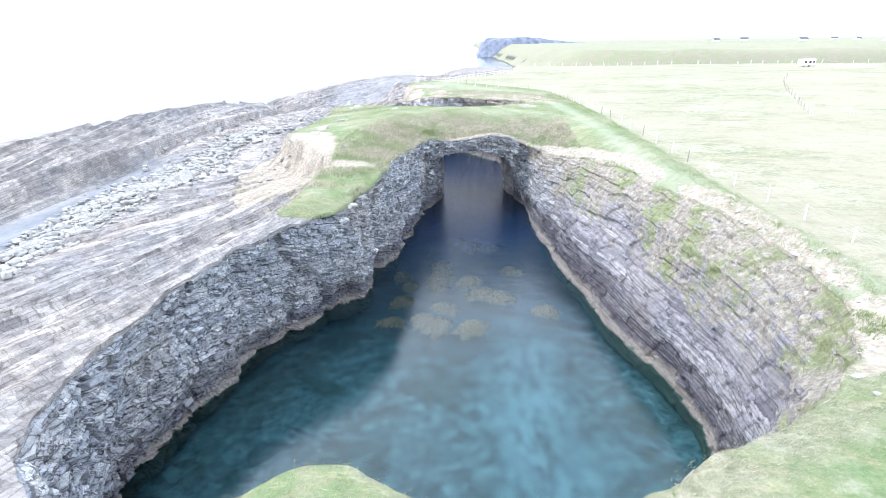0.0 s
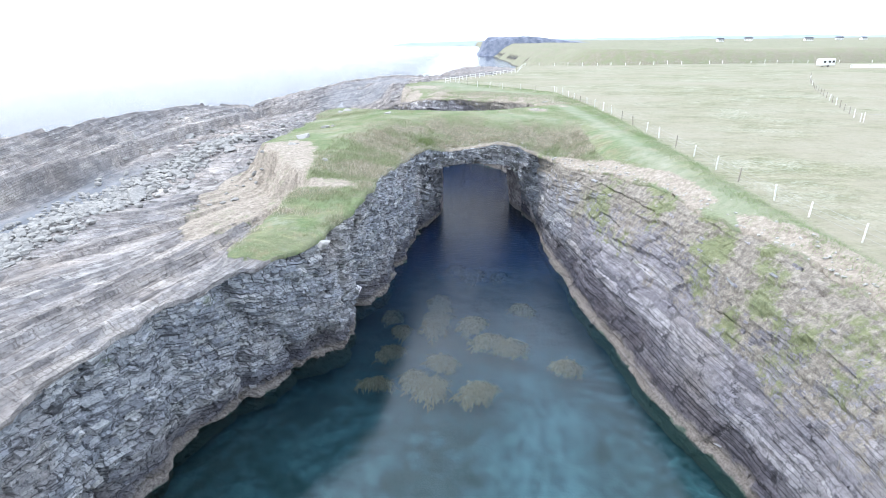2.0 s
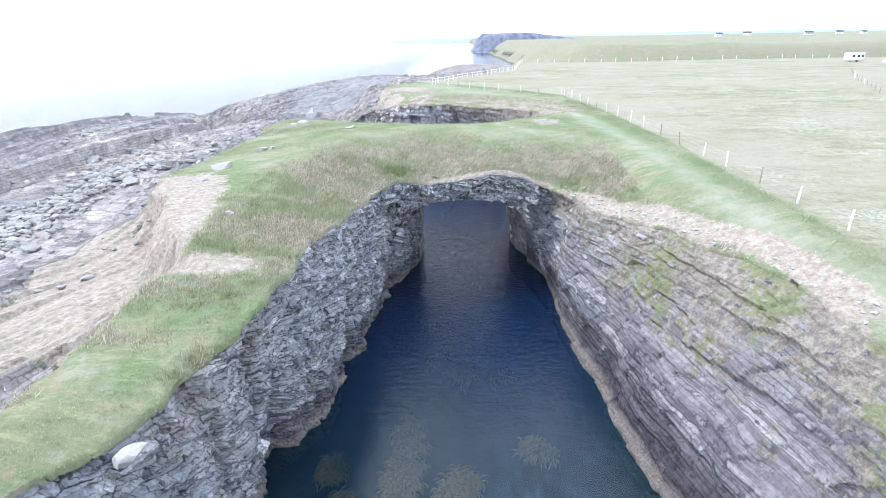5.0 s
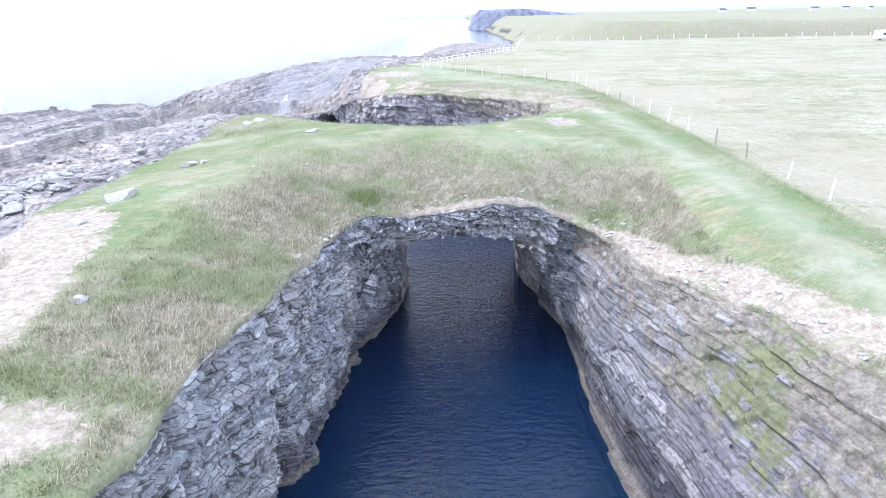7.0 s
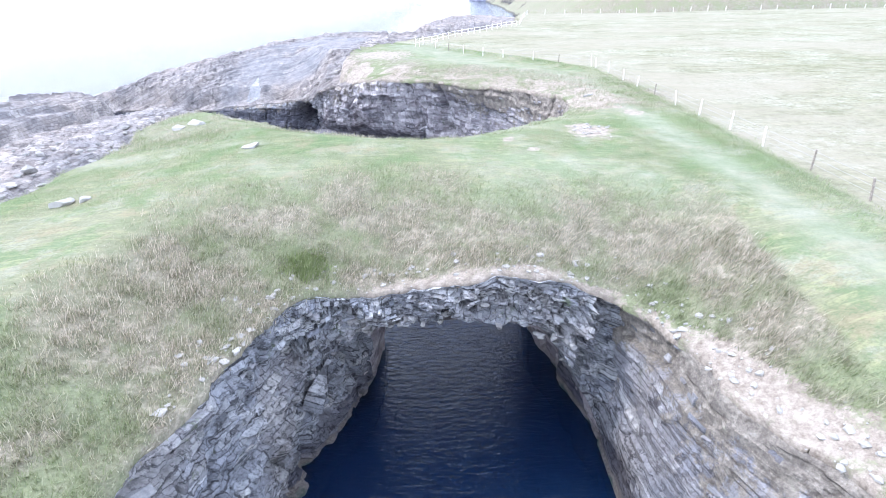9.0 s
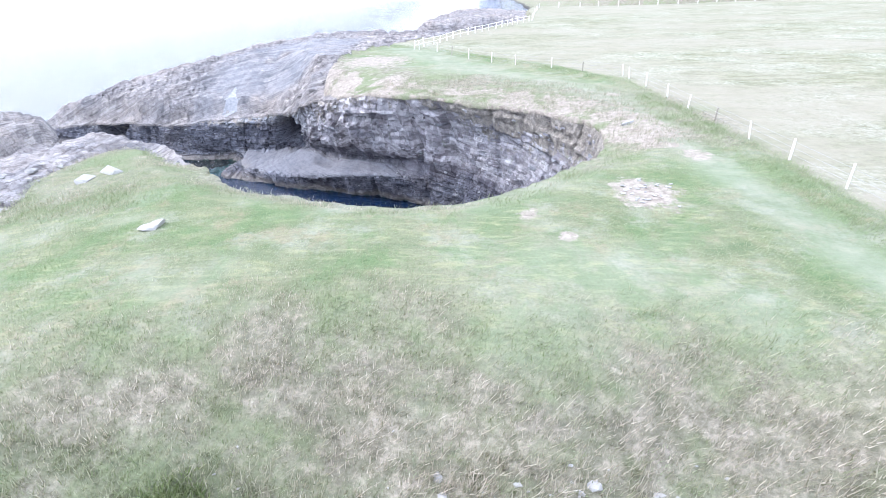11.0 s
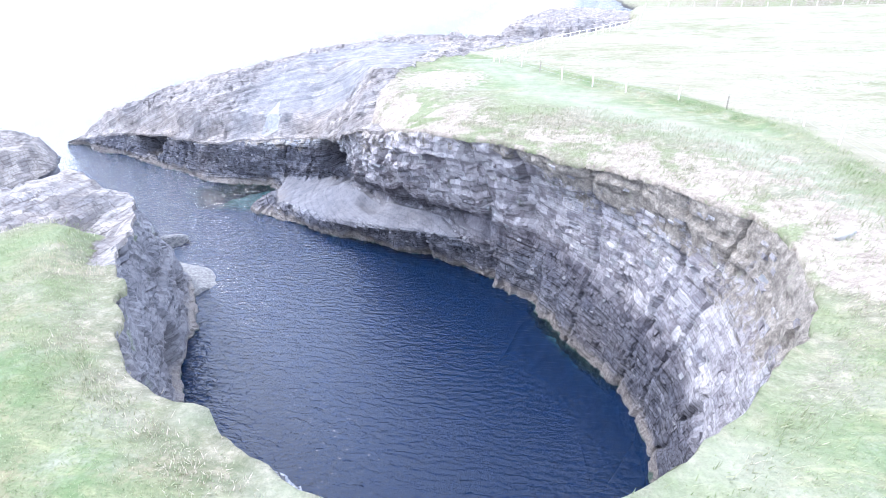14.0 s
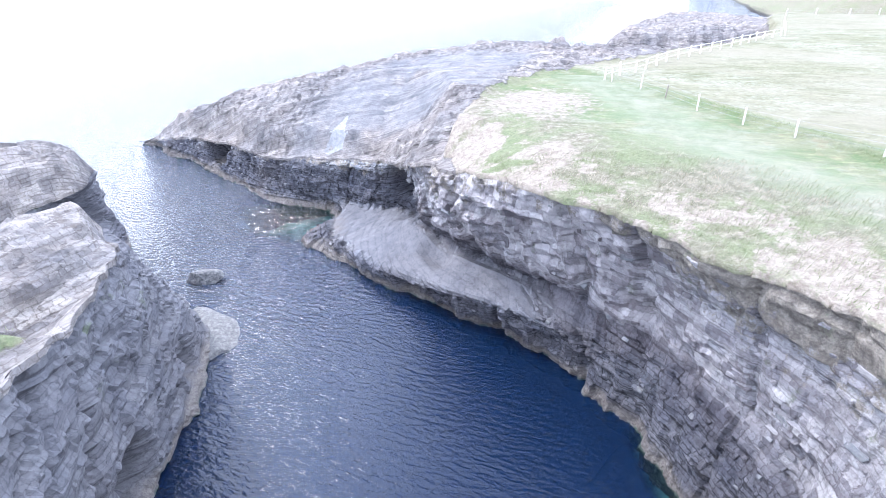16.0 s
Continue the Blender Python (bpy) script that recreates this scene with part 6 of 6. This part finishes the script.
def build_kelp():
    for i, (x, y, rx, ry, turn) in enumerate(((-0.4, 59.6, 1.2, 2.0, -1.4), (-0.6, 56.0, 1.4, 2.4, -1.5), (2.7, 55.6, 1.2, 1.6, -1.5), (3.8, 52.6, 1.3, 1.5, -1.2), (5.6, 51.6, 1.2, 1.6, -0.9), (0.0, 49.4, 1.1, 1.2, -1.2), (-1.9, 46.8, 1.2, 1.4, -1.2), (-0.6, 45.8, 1.3, 1.4, -1.0),
                                              (2.7, 45.4, 1.5, 1.3, -1.1), (-4.3, 50.8, 0.9, 1.2, -0.6), (-4.9, 46.4, 1.1, 0.7, -0.7), (9.8, 48.7, 1.0, 1.1, -1.4), (-3.7, 54.4, 0.6, 0.9, -0.8), (3.0, 66.8, 1.5, 1.4, -1.5), (1.2, 68.6, 0.9, 1.0, -1.5), (5.9, 66.2, 0.9, 1.0, -1.6),
                                              (-4.8, 57.0, 0.7, 1.4, -0.8), (7.4, 58.6, 0.9, 1.2, -1.5))):
        kelp_patch(x, y, rx, ry, 700 + i, turn)


# ---------------------------------------------------------------- far buildings
def house(x, y, length, depth, wall_h, turn, label, roof=SLATE, windows=3):
    z = float(far_height(np.array([float(x)]), np.array([float(y)]))[0]) if y > 290 else float(ground_at(x, y)[0])
    root = tagged(new("house"), label, "house", "far houses")
    bm = bmesh.new()
    box(bm, -length / 2, length / 2, -depth / 2, depth / 2, -1.0, wall_h)
    part("wall", bm, WALL_WHITE, root)
    bm = bmesh.new()
    e, rise = 0.35, depth * 0.42
    pts = [(sx * (length / 2 + e), sy, sz) for sx in (-1, 1) for sy, sz in ((-depth / 2 - e, wall_h), (0, wall_h + rise), (depth / 2 + e, wall_h), (0, wall_h + rise - 0.3))]
    vs = [bm.verts.new(p) for p in pts]
    for f in ((0, 1, 5, 4), (1, 2, 6, 5), (0, 4, 7, 3), (3, 7, 6, 2), (0, 3, 1), (1, 3, 2), (4, 5, 7), (5, 6, 7)):
        bm.faces.new([vs[k] for k in f])
    part("roof", bm, roof, root, "dark slate roof")
    for sx in (-1, 1):
        bm = bmesh.new()
        for yy in (-1, 1):
            f = [bm.verts.new((sx * (length / 2 - 0.02), q, h)) for q, h in ((-depth / 2, wall_h), (depth / 2, wall_h), (0, wall_h + rise - 0.3))]
            bm.faces.new(f if yy > 0 else f[::-1])
            break
        part("gable", bm, WALL_WHITE, root)
    bm = bmesh.new()
    box(bm, length / 2 - 1.3, length / 2 - 0.4, -0.4, 0.4, wall_h + rise - 0.8, wall_h + rise + 0.9, 0.03)
    part("chimney", bm, WALL_WHITE, root)
    for k in range(windows):
        wx = -length / 2 + (k + 0.5) * length / windows
        bm = bmesh.new()
        box(bm, wx - 0.55, wx + 0.55, -depth / 2 - 0.03, -depth / 2 + 0.05, 1.0, 2.1)
        part("window", bm, GLASSY, root, "dark window pane")
    root.matrix_world = pose(x, y, z, 0, 0, turn)
    return root


def caravan(x, y, turn):
    z = float(ground_at(x, y)[0])
    root = tagged(new("caravan"), "white caravan parked at the end of the meadow", "caravan")
    bm = bmesh.new()
    box(bm, -3.6, 3.6, -1.2, 1.2, 0.5, 2.9, 0.25)
    part("body", bm, WALL_WHITE, root)
    for wx in (-2.2, 0.3, 2.3):
        bm = bmesh.new()
        box(bm, wx - 0.6, wx + 0.6, -1.23, -1.15, 1.5, 2.2, 0.02)
        part("window", bm, GLASSY, root, "dark window pane")
    for sy in (-1, 1):
        bm = bmesh.new()
        bmesh.ops.create_cone(bm, cap_ends=True, segments=16, radius1=0.38, radius2=0.38, depth=0.22, matrix=pose(0, sy * 1.0, 0.38, 90))
        part("wheel", bm, GLASSY, root, "black rubber wheel")
    bm = bmesh.new()
    box(bm, 3.55, 5.0, -0.06, 0.06, 0.45, 0.55)
    part("drawbar", bm, POST_GREY, root)
    root.matrix_world = pose(x, y, z, 0, 0, turn)
    return root


def build_buildings():
    caravan(133, 222, 24)
    wall_bm = bmesh.new()
    for k in range(9):
        box(wall_bm, k * 1.6, k * 1.6 + 1.55, -0.25, 0.25, -0.3, 1.0 + 0.1 * (k % 3), 0.05)
    root = tagged(new("garden_wall"), "low whitewashed wall beside the caravan", "wall")
    part("block_course", wall_bm, WALL_WHITE, root)
    root.matrix_world = pose(138, 216, float(ground_at(138, 216)[0]), 0, 0, -20)
    r = np.random.RandomState(12)
    for i, (x, y, n) in enumerate(((640, 1010, 3), (700, 1040, 4), (760, 990, 3), (430, 980, 3), (500, 1030, 3), (560, 960, 4), (820, 1020, 4), (900, 1000, 4), (760, 700, 4), (840, 720, 5), (700, 660, 3), (980, 900, 4), (1060, 930, 4), (620, 860, 3))):
        house(x, y, 7 + 1.6 * n * r.uniform(0.6, 1.1), 6, r.uniform(2.6, 3.6), r.uniform(-30, 30), "distant white house with a dark roof on the far shore", SLATE, n)


def build_shallows():
    """Pale rock just under the water in the corner of the channel."""
    gx, gy = np.arange(-42, -22, 0.4), np.arange(136, 152, 0.4)
    X, Y = np.meshgrid(gx, gy)
    d = ((X + 29.5) / 8.0) ** 2 + ((Y - 145.0) / 5.6) ** 2 + 0.5 * fbm(X * 0.3, Y * 0.3, 0 * X, 3)
    Z = -0.5 - 5.6 * smooth(0.1, 1.3, d) + 0.25 * fbm(X * 0.6, Y * 0.6, 0 * X, 4)
    u, v = np.meshgrid(np.arange(-7, 7.1, 0.35), np.arange(-2.6, 1.6, 0.3))
    Q = -0.45 - 3.2 * smooth(0.2, -2.2, v + 0.5 * fbm(u * 0.6, 0 * u, 0 * u, 3)) + 0.25 * fbm(u * 0.8, v * 0.8, 3 + 0 * u, 4) - 2.5 * smooth(4.5, 7, np.abs(u))
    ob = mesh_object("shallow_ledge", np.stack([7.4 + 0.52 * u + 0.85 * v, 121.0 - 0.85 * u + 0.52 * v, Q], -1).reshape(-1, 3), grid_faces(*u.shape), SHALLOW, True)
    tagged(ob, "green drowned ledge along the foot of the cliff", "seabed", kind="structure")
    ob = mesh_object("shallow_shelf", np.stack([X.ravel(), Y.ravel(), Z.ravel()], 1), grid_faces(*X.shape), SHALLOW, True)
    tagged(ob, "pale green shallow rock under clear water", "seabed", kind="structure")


build_ground()
build_cliffs()
build_water()
build_far_land()
build_shallows()
build_stones()
build_scree()
build_fences()
build_kelp()
build_buildings()
build_grass()
